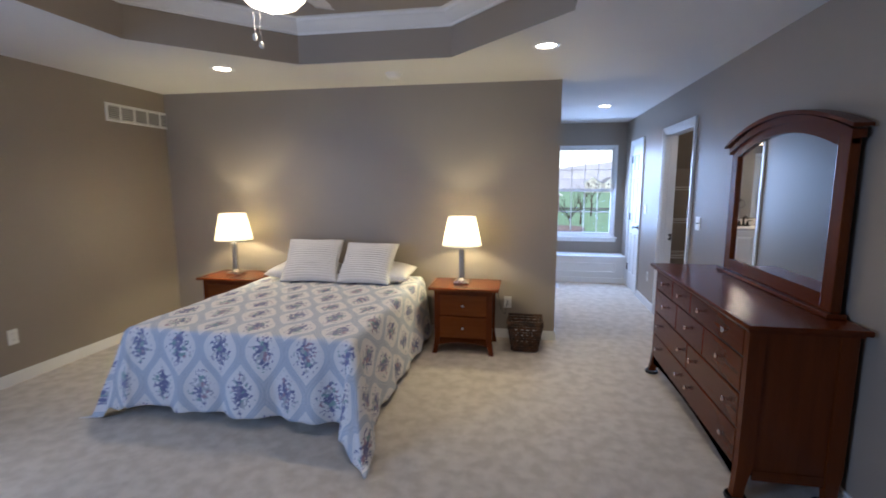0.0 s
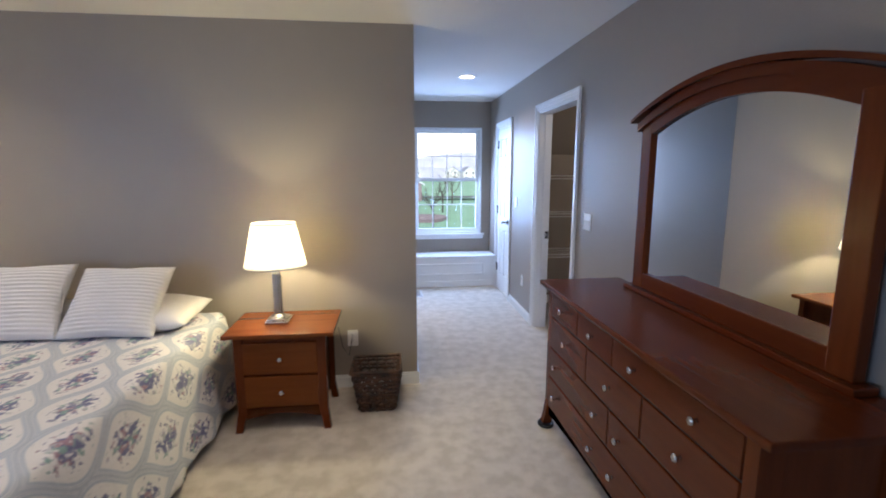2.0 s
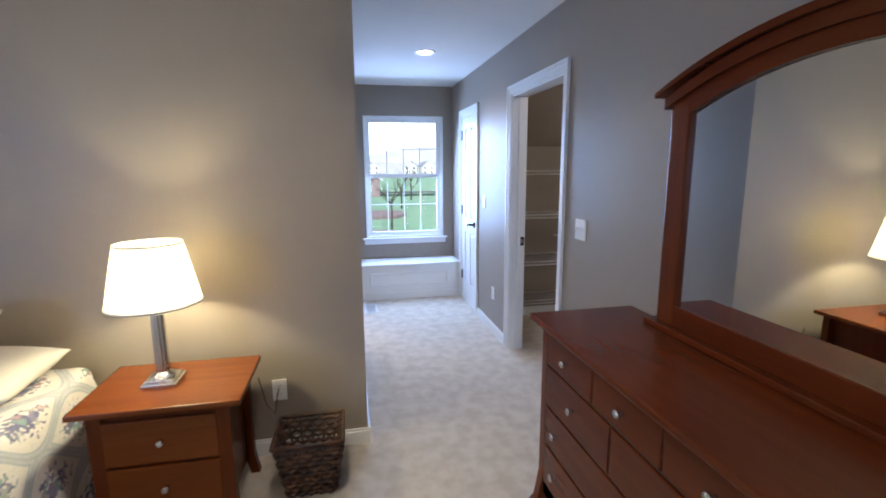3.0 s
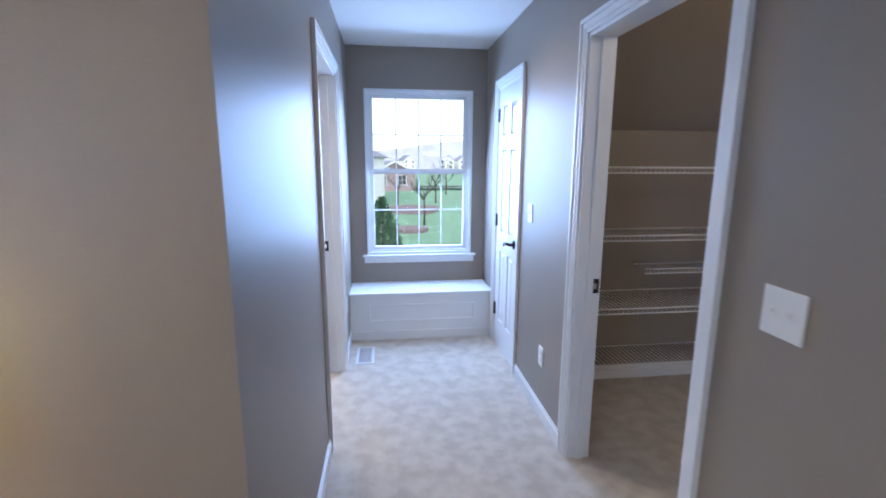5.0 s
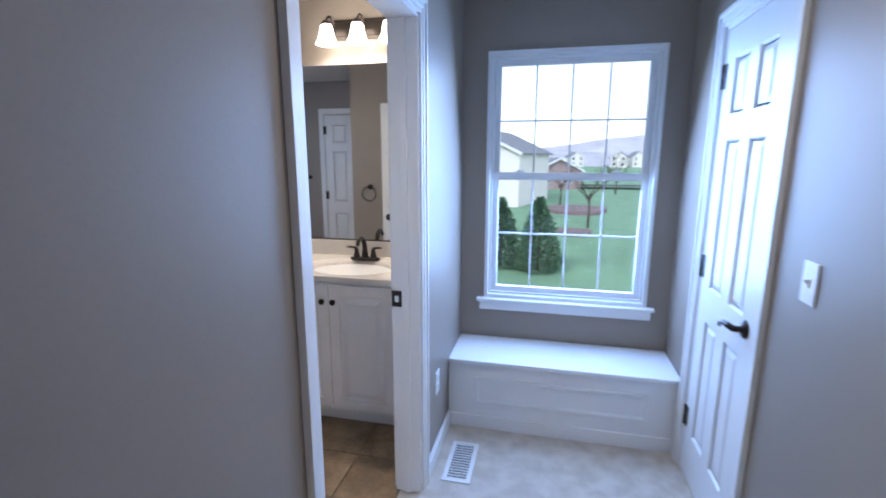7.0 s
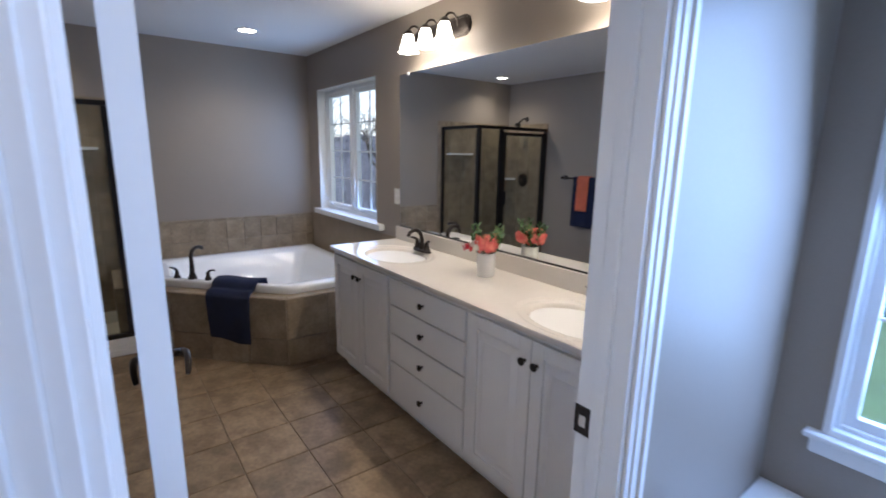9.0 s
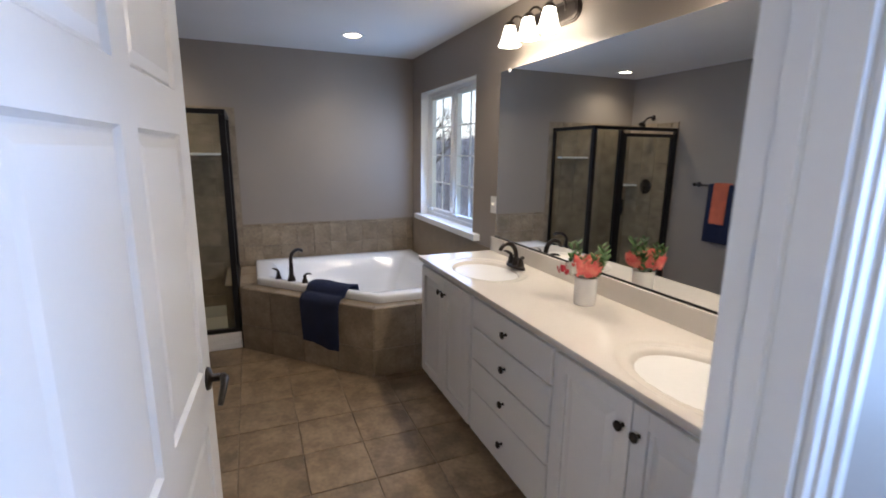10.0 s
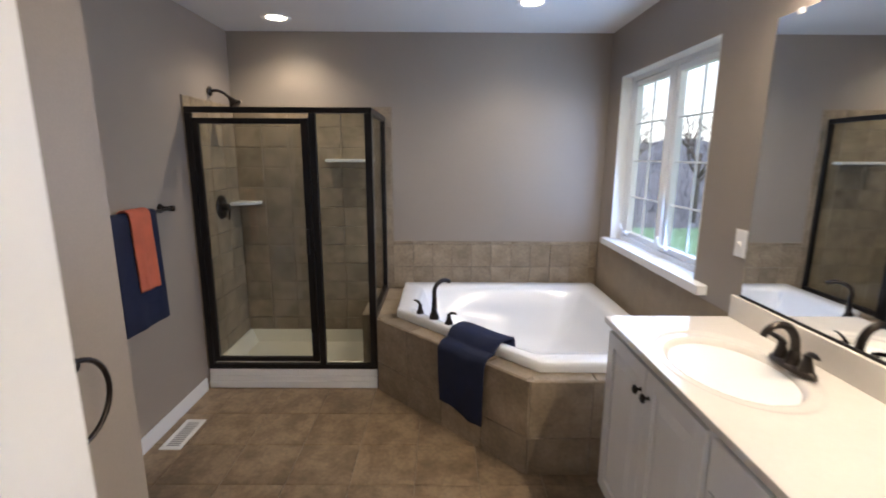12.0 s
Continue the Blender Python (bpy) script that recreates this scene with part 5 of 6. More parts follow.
bm = bmesh.new()
box(bm, -2.412, -0.13, WY - 0.006, WY - 0.001, CTZ + 0.108, 2.055)
vm = single("vanity_mirror", bm, mirror_m, "large frameless mirror along the vanity wall", "mirror")
bm = bmesh.new()
box(bm, -2.412, -0.13, WY - 0.010, WY - 0.001, CTZ + 0.0985, CTZ + 0.1075, 0.001)
part("lower_channel", bm, BLACKMETAL, vm, "dark mirror channel")
for x in (-2.30, -0.3):
    bm = bmesh.new()
    box(bm, x - 0.012, x + 0.012, WY - 0.010, WY - 0.006, 2.04, 2.06, 0.001)
    part("clip", bm, PLATE, vm)


def vanity_light(x):
    vl = thing("vanity_light", "dark bronze bar light with three lit bell glasses", "wall light", Matrix.Translation((x, WY, 2.245)), "vanity lights")
    bm = bmesh.new()
    # stepped plate with half-round ends
    rings = []
    for k, d in ((0.058, 0.0005), (0.058, 0.008), (0.050, 0.011), (0.050, 0.017), (0.040, 0.020), (0.036, 0.024)):
        rings.append([((0.232 if math.cos(t) > 0 else -0.232) + k * math.cos(t), -d, k * math.sin(t)) for t in (2 * math.pi * (j + 0.5) / 32 for j in range(32))])
    last = loft(bm, rings, smooth=False)
    bm.faces.new(last[-1])
    part("back_plate", bm, BRONZE, vl)
    for i in (-1, 0, 1):
        bm = bmesh.new()
        pts = [(i * 0.19, -0.02 - 0.05 * (1 - math.cos(a)), 0.0 + 0.062 * math.sin(a)) for a in (radians(12 * k) for k in range(0, 16))]
        tube(bm, pts, 0.0065, 8)
        arm = part("arm", bm, BRONZE, vl)
        bm = bmesh.new()
        lathe(bm, [(0.0, 0.02), (0.018, 0.016), (0.026, 0.004), (0.029, -0.008), (0.0, -0.008)], 16, (i * 0.19, -0.118, 0.012))
        part("cup", bm, BRONZE, arm)
        bm = bmesh.new()
        lathe(bm, [(0.026, 0.0), (0.034, -0.02), (0.040, -0.05), (0.046, -0.075), (0.056, -0.094), (0.064, -0.104), (0.060, -0.102), (0.05, -0.085), (0.036, -0.05), (0.022, -0.004)], 24, (i * 0.19, -0.118, 0.004))
        part("bell_glass", bm, SCONCEGLOW, vl, "lit frosted bell glass")
    return vl


vl = vanity_light(-1.935)
copy_thing(vl, Matrix.Translation((-0.545, WY, 2.245)))
for x in (-1.935, -0.545):
    lamp("vanity_bulbs", "AREA", 6.2, WARM, look((x, WY - 0.135, 2.12), (x, WY - 0.25, 0.9)), sx=0.5, sy=0.06)

# vase of flowers
va = thing("flower_vase", "white ribbed ceramic vase holding coral, white and red flowers", "vase", Matrix.Translation((-1.262, 7.80, CTZ)))
bm = bmesh.new()
n = 48
loops = [[((r + (0.002 if k % 2 else 0)) * math.cos(2 * math.pi * k / n), (r + (0.002 if k % 2 else 0)) * math.sin(2 * math.pi * k / n), z) for k in range(n)] for r, z in ((0.044, 0.0), (0.046, 0.006), (0.048, 0.12), (0.049, 0.128), (0.045, 0.126), (0.043, 0.03))]
rr_ = loft(bm, loops)
bm.faces.new(rr_[0][::-1])
bm.faces.new(rr_[-1])
part("vessel", bm, CERAMIC, va)


def bloom(name, c, r, material, rings, label):
    bm = bmesh.new()
    # cupped petals lie in shells round a centre, the outer ones opening wide
    for k in range(rings):
        f = (k + 1) / rings
        R_, th, cnt = r * (0.38 + 0.62 * f), 0.25 + 1.35 * f, 3 + 2 * k
        for i in range(cnt):
            a0 = 2 * math.pi * i / cnt + k * 0.8 + random.uniform(-0.15, 0.15)
            wide, jit, puff = 2.3 / cnt + 0.2, random.uniform(-0.3, 0.2), random.uniform(0.85, 1.2)

            def petal(u, v):
                w_ = wide * (0.45 + 0.55 * math.sin(math.pi * (0.15 + 0.7 * u)))
                t_ = th + 0.55 - 1.0 * u + jit
                a_ = a0 + (v - 0.5) * 2 * w_
                q = R_ * puff * (1 + 0.30 * u * u + 0.12 * math.sin(8 * v + 2 * i) * u * u - 0.10 * (2 * v - 1) ** 2)
                return (c[0] + q * math.sin(t_) * math.cos(a_), c[1] + q * math.sin(t_) * math.sin(a_), c[2] + q * math.cos(t_))
            sheet(bm, 5, 6, petal)
    return part(name, bm, material, va, label)


# heads turned a little outward by their offset from the vase
bloom("coral_flower", (0.022, -0.008, 0.168), 0.058, PETAL, 6, "full coral peony head")
bloom("coral_flower", (-0.020, 0.045, 0.172), 0.042, PETAL, 6, "full coral peony head")
bloom("white_flower", (-0.012, -0.062, 0.160), 0.038, WHITEPETAL, 4, "small white flower head")
bloom("red_flower", (-0.030, -0.098, 0.158), 0.024, REDPETAL, 3, "small red flower head")
for i in range(14):
    a, bm = random.uniform(0, 6.28), bmesh.new()
    tip = Vector((0.085 * math.cos(a), 0.07 * math.sin(a), random.uniform(0.19, 0.265)))
    tube(bm, [(0, 0, 0.08), tip * 0.7, tip], 0.0016, 5)
    for j in range(12):
        p = tip * (0.62 + 0.38 * j / 11)
        t = bmesh.new()
        sheet(t, 2, 2, lambda u, v: (0.034 * u, (v - 0.5) * 0.016 * (1 - abs(2 * u - 1) * 0.7), 0.004 * u))
        merge(bm, t, Matrix.Translation(p) @ Matrix.Rotation(j * 2.4, 4, "Z") @ Matrix.Rotation(-0.7, 4, "Y"))
    part("fern_sprig", bm, LEAF, va)

# ---- tub ----
DECK = 0.505
TE, TS = -2.60, 6.305                        # deck: east face and south end
poly = [(VX, TS), (-3.455, TS), (TE, 7.15), (TE, WY), (VX, WY)]
tub = thing("corner_bathtub", "white corner bathtub set in a tiled deck", "bathtub", Matrix.Translation((-3.5, 7.2, 0)))


def sub(pts, n=12, k=1.0, z=0.0, c=(0.72, 0.0), rnd=0.0):
    """Points round a polygon, scaled about a centre and drawn towards an oval."""
    out = []
    cx = sum(p[0] for p in pts) / len(pts)
    cy = sum(p[1] for p in pts) / len(pts)
    for i, p in enumerate(pts):
        q = pts[(i + 1) % len(pts)]
        for j in range(n):
            x, y = p[0] + (q[0] - p[0]) * j / n, p[1] + (q[1] - p[1]) * j / n
            dx, dy = x - cx, y - cy
            a = math.atan2(dy, dx)
            # oval along the south-west to north-east diagonal
            ex = 0.60
            ox_, oy_ = ex * 1.12 * math.cos(a), ex * 1.12 * math.sin(a)
            out.append((cx + (dx * (1 - rnd) + ox_ * rnd) * k + 3.5, cy + (dy * (1 - rnd) + oy_ * rnd) * k - 7.2, z))
    return out


rim = [(VX + 0.035, 6.44), (-3.475, 6.44), (-2.685, 7.215), (-2.685, WY - 0.035), (VX + 0.035, WY - 0.035)]
bm = bmesh.new()
R = loft(bm, [sub(rim, 12, 1.0, DECK + 0.002), sub(rim, 12, 1.005, DECK + 0.03), sub(rim, 12, 1.0, DECK + 0.05), sub(rim, 12, 0.985, DECK + 0.058), sub(rim, 12, 0.90, DECK + 0.058, rnd=0.05),
              sub(rim, 12, 0.855, DECK + 0.052, rnd=0.15), sub(rim, 12, 0.835, DECK + 0.02, rnd=0.2), sub(rim, 12, 0.80, DECK - 0.10, rnd=0.3), sub(rim, 12, 0.72, DECK - 0.28, rnd=0.5), sub(rim, 12, 0.62, DECK - 0.36, rnd=0.7), sub(rim, 12, 0.3, DECK - 0.375, rnd=0.9)])
bm.faces.new(R[-1])
part("shell", bm, ACRYLIC, tub)
bm = bmesh.new()
box(bm, 0.40, 0.72, 0.30, 0.66, DECK - 0.30, DECK - 0.10, 0.06)
part("corner_seat", bm, ACRYLIC, tub)
for d, h in ((0.0, 0.0), (0.30, 0.0)):
    bm = bmesh.new()
    lathe(bm, [(0.0, 0.005), (0.018, 0.004), (0.022, 0.0)], 14, (0.05 + d, -0.35 + d * 0.5, DECK - 0.37))
    part("jet", bm, NICKEL, tub)

deck = thing("tub_deck", "brown stone-tiled surround of the bathtub", "tub deck", Matrix.Identity(4))
bm = bmesh.new()
inset = 0.008
lo = [bm.verts.new((x - (inset if x == TE or x == -3.455 else 0), y + (inset if y == TS else 0), 0)) for x, y in poly]
hi = [bm.verts.new((v.co.x, v.co.y, DECK - 0.008)) for v in lo]
for i in range(5):
    bm.faces.new((lo[i], lo[(i + 1) % 5], hi[(i + 1) % 5], hi[i]))
inn = [bm.verts.new((p[0] - 3.5, p[1] + 7.2, DECK - 0.008)) for p in sub(rim, 1, 0.93, 0)]
for i in range(5):
    bm.faces.new((hi[i], hi[(i + 1) % 5], inn[(i + 1) % 5], inn[i]))
part("backing", bm, GROUT, deck)


def tub_faucet():
    fc = thing("tub_faucet", "dark bronze gooseneck tub filler with two lever handles", "faucet", Matrix.Translation((-3.30, 6.685, DECK + 0.057)) @ pose(0, 0, 0, 0, 0, 44))
    bm = bmesh.new()
    lathe(bm, [(0.032, 0.0), (0.030, 0.012), (0.018, 0.05), (0.015, 0.09), (0.0, 0.09)], 16)
    pts = [(0, 0, 0.06), (0, 0.003, 0.12), (0, 0.0, 0.17)] + [(0, 0.075 * (1 - math.cos(a)), 0.17 + 0.06 * math.sin(a)) for a in (radians(15 * k) for k in range(1, 10))]
    tube(bm, pts, [0.018, 0.015, 0.014] + [0.0135] * 8 + [0.015], 10)
    part("spout", bm, BRONZE, fc)
    for s in (-1, 1):
        bm = bmesh.new()
        lathe(bm, [(0.026, 0.0), (0.024, 0.01), (0.013, 0.035), (0.012, 0.06), (0.0, 0.066)], 14, (s * 0.13, 0, 0))
        tube(bm, [(s * 0.13, 0, 0.058), (s * 0.145, 0.0, 0.072), (s * 0.18, 0, 0.078), (s * 0.192, 0, 0.072)], [0.009, 0.009, 0.007, 0.004], 8, 0.6)
        part("lever_handle", bm, BRONZE, fc)


tub_faucet()

# navy towel over the tub's front edge
EDGE0, EDGE1 = Vector((-3.475, 6.44, 0)), Vector((-2.685, 7.215, 0))
edir = (EDGE1 - EDGE0).normalized()
outw = Vector((edir.y, -edir.x, 0))


def over(s):
    """Outline of rim and deck: distance outward and height at arc length s."""
    pts = [(-0.135, 0.43), (-0.105, 0.575), (-0.06, 0.585), (0.0, 0.584), (0.025, 0.57), (0.055, 0.53), (0.105, 0.526), (0.128, 0.50), (0.136, 0.40), (0.138, 0.16)]
    ln = [0]
    for p, q in zip(pts, pts[1:]):
        ln.append(ln[-1] + math.dist(p, q))
    s *= ln[-1]
    for i in range(len(pts) - 1):
        if s <= ln[i + 1] + 1e-9:
            f = (s - ln[i]) / (ln[i + 1] - ln[i])
            return pts[i][0] + (pts[i + 1][0] - pts[i][0]) * f, pts[i][1] + (pts[i + 1][1] - pts[i][1]) * f
    return pts[-1]


def towel_pt(u, v):
    d, z = over(v * (0.94 + 0.06 * u))
    along = 0.68 + 0.37 * (u - 0.5) * (1 - 0.2 * v) + 0.03 * v
    w = 0.010 * math.sin(u * 9 + 1) * v + 0.006 * noise.noise((u * 5, v * 6, 2))
    p = EDGE0 + edir * along + outw * (d + max(0, w))
    return (p.x, p.y, z + 0.004 * math.sin(u * 7))


bm = bmesh.new()
sheet(bm, 20, 50, towel_pt)
tw = single("bath_towel", bm, NAVY, "navy blue towel draped over the bathtub edge", "towel")
sol = tw.modifiers.new("thickness", "SOLIDIFY")
sol.thickness, sol.offset = 0.014, 1

# ---- shower ----
SX, SH0, SH1 = -3.48, 5.165, 6.30
pan = thing("shower_pan", "cream shower pan with a white threshold", "shower pan", Matrix.Translation((-3.83, 5.73, 0)))
bm = bmesh.new()
ins = [(VX + 0.012, SY + 0.012), (SX - 0.07, SY + 0.012), (SX - 0.07, SH1 - 0.01), (VX + 0.012, SH1 - 0.01)]


def pan_loop(k, z):
    cx, cy = (ins[0][0] + ins[1][0]) / 2, (SY + SH1) / 2
    return [(cx + (x - cx) * k + 3.83, cy + (y - cy) * k - 5.73, z) for x, y in ins]


R = loft(bm, [pan_loop(1.0, 0.0), pan_loop(1.0, 0.15), pan_loop(0.97, 0.155), pan_loop(0.86, 0.06), pan_loop(0.1, 0.045)], smooth=False)
bm.faces.new(R[-1])
part("basin", bm, CREAM, pan)
bm = bmesh.new()
for o, z0, z1 in ((0.012, 0.0, 0.05), (0.006, 0.05, 0.085), (0.0, 0.085, 0.132)):
    box(bm, SX - 0.075 + 3.83, SX + o + 3.83, SH0 - 5.73, SH1 - 5.73, z0, z1, 0.005)
part("threshold", bm, ACRYLIC, pan)
bm = bmesh.new()
lathe(bm, [(0.0, 0.006), (0.04, 0.005), (0.045, 0.0)], 20, (0, 0, 0.046))
part("drain", bm, NICKEL, pan)

sh = thing("shower_enclosure", "glass shower enclosure with thick black metal frame", "shower", Matrix.Translation((SX, 5.73, 0.133)))
o = -5.73


def bar(name, x0, x1, y0, y1, z0, z1, parent=sh):
    bm = bmesh.new()
    box(bm, x0 - SX, x1 - SX, y0 + o, y1 + o, z0 - 0.133, z1 - 0.133, 0.003)
    return part(name, bm, BLACKMETAL, parent)


HT = 1.835
bar("sill_bar", SX - 0.04, SX, SH0, SH1, 0.133, 0.165)
bar("head_bar", SX - 0.04, SX, SH0, SH1, HT - 0.035, HT)
bar("wall_post", SX - 0.04, SX, SH0, SH0 + 0.035, 0.165, HT - 0.035)
bar("centre_post", SX - 0.04, SX, 5.915, 5.955, 0.165, HT - 0.035)
bar("corner_post", SX - 0.04, SX, SH1 - 0.045, SH1, 0.165, HT - 0.035)
bar("return_head", VX + 0.012, SX - 0.04, SH1 - 0.035, SH1, HT - 0.035, HT)
bar("return_sill", VX + 0.012, SX - 0.04, SH1 - 0.035, SH1, DECK + 0.001, DECK + 0.03)
bar("return_wall_post", VX + 0.012, VX + 0.035, SH1 - 0.035, SH1, DECK + 0.03, HT - 0.035)
bm = bmesh.new()
box(bm, VX + 0.012 - SX, -0.04, SH1 - 0.10 + o, SH1 + o, 0.0, DECK - 0.133 + 0.001)
part("knee_wall", bm, WALLTILE, sh, "low tiled wall under the return pane")


def glass(name, x0, x1, y0, y1, z0, z1, parent):
    bm = bmesh.new()
    box(bm, x0 - SX, x1 - SX, y0 + o, y1 + o, z0 - 0.133, z1 - 0.133)
    ob = part(name, bm, SHOWERGLASS, parent, "clear shower glass")
    ob.visible_shadow = False
    return ob


glass("fixed_pane", SX - 0.022, SX - 0.018, 5.955, SH1 - 0.045, 0.165, HT - 0.035, sh)
glass("return_pane", VX + 0.035, SX - 0.04, SH1 - 0.020, SH1 - 0.016, DECK + 0.03, HT - 0.035, sh)
door = bar("door_frame", SX - 0.034, SX - 0.004, SH0 + 0.040, SH0 + 0.075, 0.185, HT - 0.065)
bar("door_stile", SX - 0.034, SX - 0.004, 5.865, 5.910, 0.185, HT - 0.065, door)
bar("door_head", SX - 0.034, SX - 0.004, SH0 + 0.075, 5.865, HT - 0.10, HT - 0.065, door)
bar("door_foot", SX - 0.034, SX - 0.004, SH0 + 0.075, 5.865, 0.185, 0.215, door)
bar("door_pull", SX - 0.004, SX + 0.028, 5.872, 5.888, 0.93, 1.09, door)
glass("door_pane", SX - 0.022, SX - 0.018, SH0 + 0.075, 5.865, 0.215, HT - 0.10, door)

hd = thing("wall_shower", "dark bronze shower head on a bent arm", "shower", Matrix.Translation((-3.84, SY + 0.012, 1.97)))
bm = bmesh.new()
lathe(bm, [(0.0, 0.012), (0.02, 0.010), (0.03, 0.004), (0.032, 0.0)], 18, (0, 0, 0), "y")
part("flange", bm, BRONZE, hd)
bm = bmesh.new()
tube(bm, [(0, 0, 0), (0, 0.05, 0.004), (0, 0.09, -0.012), (0, 0.13, -0.045)], 0.010, 10)
part("arm", bm, BRONZE, hd)
bm = bmesh.new()
t = bmesh.new()
lathe(t, [(0.012, 0.0), (0.016, -0.015), (0.024, -0.03), (0.040, -0.055), (0.042, -0.064), (0.036, -0.066), (0.0, -0.066)], 20)
merge(bm, t, Matrix.Translation((0, 0.125, -0.04)) @ pose(0, 0, 0, 38, 0, 0))
part("head", bm, BRONZE, hd)
vv = thing("shower_valve", "round dark bronze shower valve with a lever", "shower valve", Matrix.Translation((-3.86, SY + 0.012, 1.185)))
bm = bmesh.new()
lathe(bm, [(0.0, 0.014), (0.06, 0.012), (0.082, 0.006), (0.086, 0.0)], 28, (0, 0, 0), "y")
part("plate", bm, BRONZE, vv)
bm = bmesh.new()
lathe(bm, [(0.030, 0.012), (0.026, 0.04), (0.018, 0.055), (0.0, 0.056)], 18, (0, 0, 0), "y")
tube(bm, [(0, 0.045, 0), (0.02, 0.06, -0.02), (0.03, 0.062, -0.07), (0.028, 0.058, -0.085)], [0.010, 0.010, 0.008, 0.005], 8)
part("lever", bm, BRONZE, vv)
bm = bmesh.new()
n = 12
loops = []
for z in (0.0, 0.022):
    loops.append([(VX + 0.011, SY + 0.011, 1.18 + z)] + [(VX + 0.011 + 0.17 * math.cos(a), SY + 0.011 + 0.17 * math.sin(a), 1.18 + z) for a in (math.pi / 2 * k / n for k in range(n + 1))])
R = loft(bm, loops, smooth=False)
bm.faces.new(R[0][::-1])
bm.faces.new(R[1])
single("corner_shelf", bm, CERAMIC, "white ceramic corner shelf in the shower", "shelf")
bm = bmesh.new()
box(bm, VX + 0.011, VX + 0.10, 5.86, 6.22, 1.50, 1.522, 0.005)
single("soap_shelf", bm, CERAMIC, "white ceramic ledge in the shower", "shelf")

# towel bar, towels, towel ring
tb = thing("towel_bar", "dark bronze towel bar on the wall", "towel bar", Matrix.Translation((-2.82, SY, 1.255)))
bm = bmesh.new()
tube(bm, [(-0.34, 0.065, 0), (0.34, 0.065, 0)], 0.009, 10)
part("rod", bm, BRONZE, tb)
for s in (-1, 1):
    bm = bmesh.new()
    lathe(bm, [(0.0, 0.085), (0.016, 0.08), (0.017, 0.06), (0.011, 0.045), (0.012, 0.02), (0.026, 0.008), (0.027, 0.0)], 16, (s * 0.335, 0, 0), "y")
    part("post", bm, BRONZE, tb)


def hung(name, x, w, drop_f, drop_b, r, material, label):
    def f(u, v):
        s = v * (drop_f + drop_b + math.pi * r) - drop_b
        xx = x + (u - 0.5) * w * (1 - 0.06 * v)
        wav = 0.006 * math.sin(u * 11 + 0.5) + 0.004 * noise.noise((u * 6, v * 5, x))
        if s < 0:
            return (xx, SY + 0.065 - r, 1.255 + s)
        a = s / r
        if a < math.pi:
            return (xx, SY + 0.065 - r * math.cos(a), 1.255 + r * math.sin(a))
        d = s - math.pi * r
        return (xx, SY + 0.065 + r + 0.012 * d / drop_f + max(0, wav) * d / drop_f, 1.255 - d)
    bm = bmesh.new()
    sheet(bm, 18, 60, f)
    ob = single(name, bm, material, label, "towel")
    m = ob.modifiers.new("thickness", "SOLIDIFY")
    m.thickness, m.offset = 0.008, 0
    return ob


hung("bath_towel", -2.80, 0.36, 0.56, 0.50, 0.018, NAVY, "navy blue bath towel hanging on the bar")
hung("hand_towel", -2.83, 0.16, 0.37, 0.35, 0.030, CORAL, "coral hand towel folded over the navy towel")
tr_ = thing("towel_ring", "dark bronze towel ring on the wall", "towel ring", Matrix.Translation((-1.30, 6.06, 1.20)))
bm = bmesh.new()
lathe(bm, [(0.0, 0.05), (0.014, 0.048), (0.013, 0.02), (0.026, 0.008), (0.027, 0.0)], 16, (0, 0, 0), "y")
part("mount", bm, BRONZE, tr_)
bm = bmesh.new()
tube(bm, [(0.075 * math.cos(a), 0.045, -0.070 + 0.075 * math.sin(a)) for a in (2 * math.pi * k / 28 for k in range(29))], 0.005, 8)
part("ring", bm, BRONZE, tr_)

# ---- outside ----
GZ = -3.2
bm = bmesh.new()
sheet(bm, 60, 60, lambda u, v: (-700 + 1400 * u, -700 + 1400 * v, GZ - 0.35 * noise.noise(((u - 0.5) * 60, (v - 0.5) * 60, 0)) * min(1, abs(v - 0.5) * 20)))
single("ground", bm, GRASS, "green lawn rolling away to far houses", "", "structure")


def slab(name, pts_f, n, z, material, label):
    bm = bmesh.new()
    loops = [[(x, y, zz) for x, y in (pts_f(2 * math.pi * k / n) for k in range(n))] for zz in (GZ - 0.2, z)]
    R = loft(bm, loops, smooth=False)
    bm.faces.new(R[1])
    return single(name, bm, material, label, "", "structure")


def blob(cx, cy, rx, ry):
    return lambda a: (cx + rx * math.cos(a) * (1 + 0.12 * math.sin(3 * a)), cy + ry * math.sin(a) * (1 + 0.1 * math.cos(2 * a)))


slab("mulch_bed", blob(2.9, 48, 2.6, 3.4), 32, GZ + 0.30, MULCH, "dark mulch planting bed in the lawn")
slab("mulch_bed", blob(2.1, 35, 1.1, 1.3), 28, GZ + 0.24, MULCH, "round mulch bed in the lawn")
bm = bmesh.new()
sheet(bm, 40, 1, lambda u, v: (-90 + 220 * u, 74 + 5.5 * v + 6 * math.sin(u * 4), GZ + 0.45))
single("road", bm, ROADM, "grey curving residential road", "", "structure")


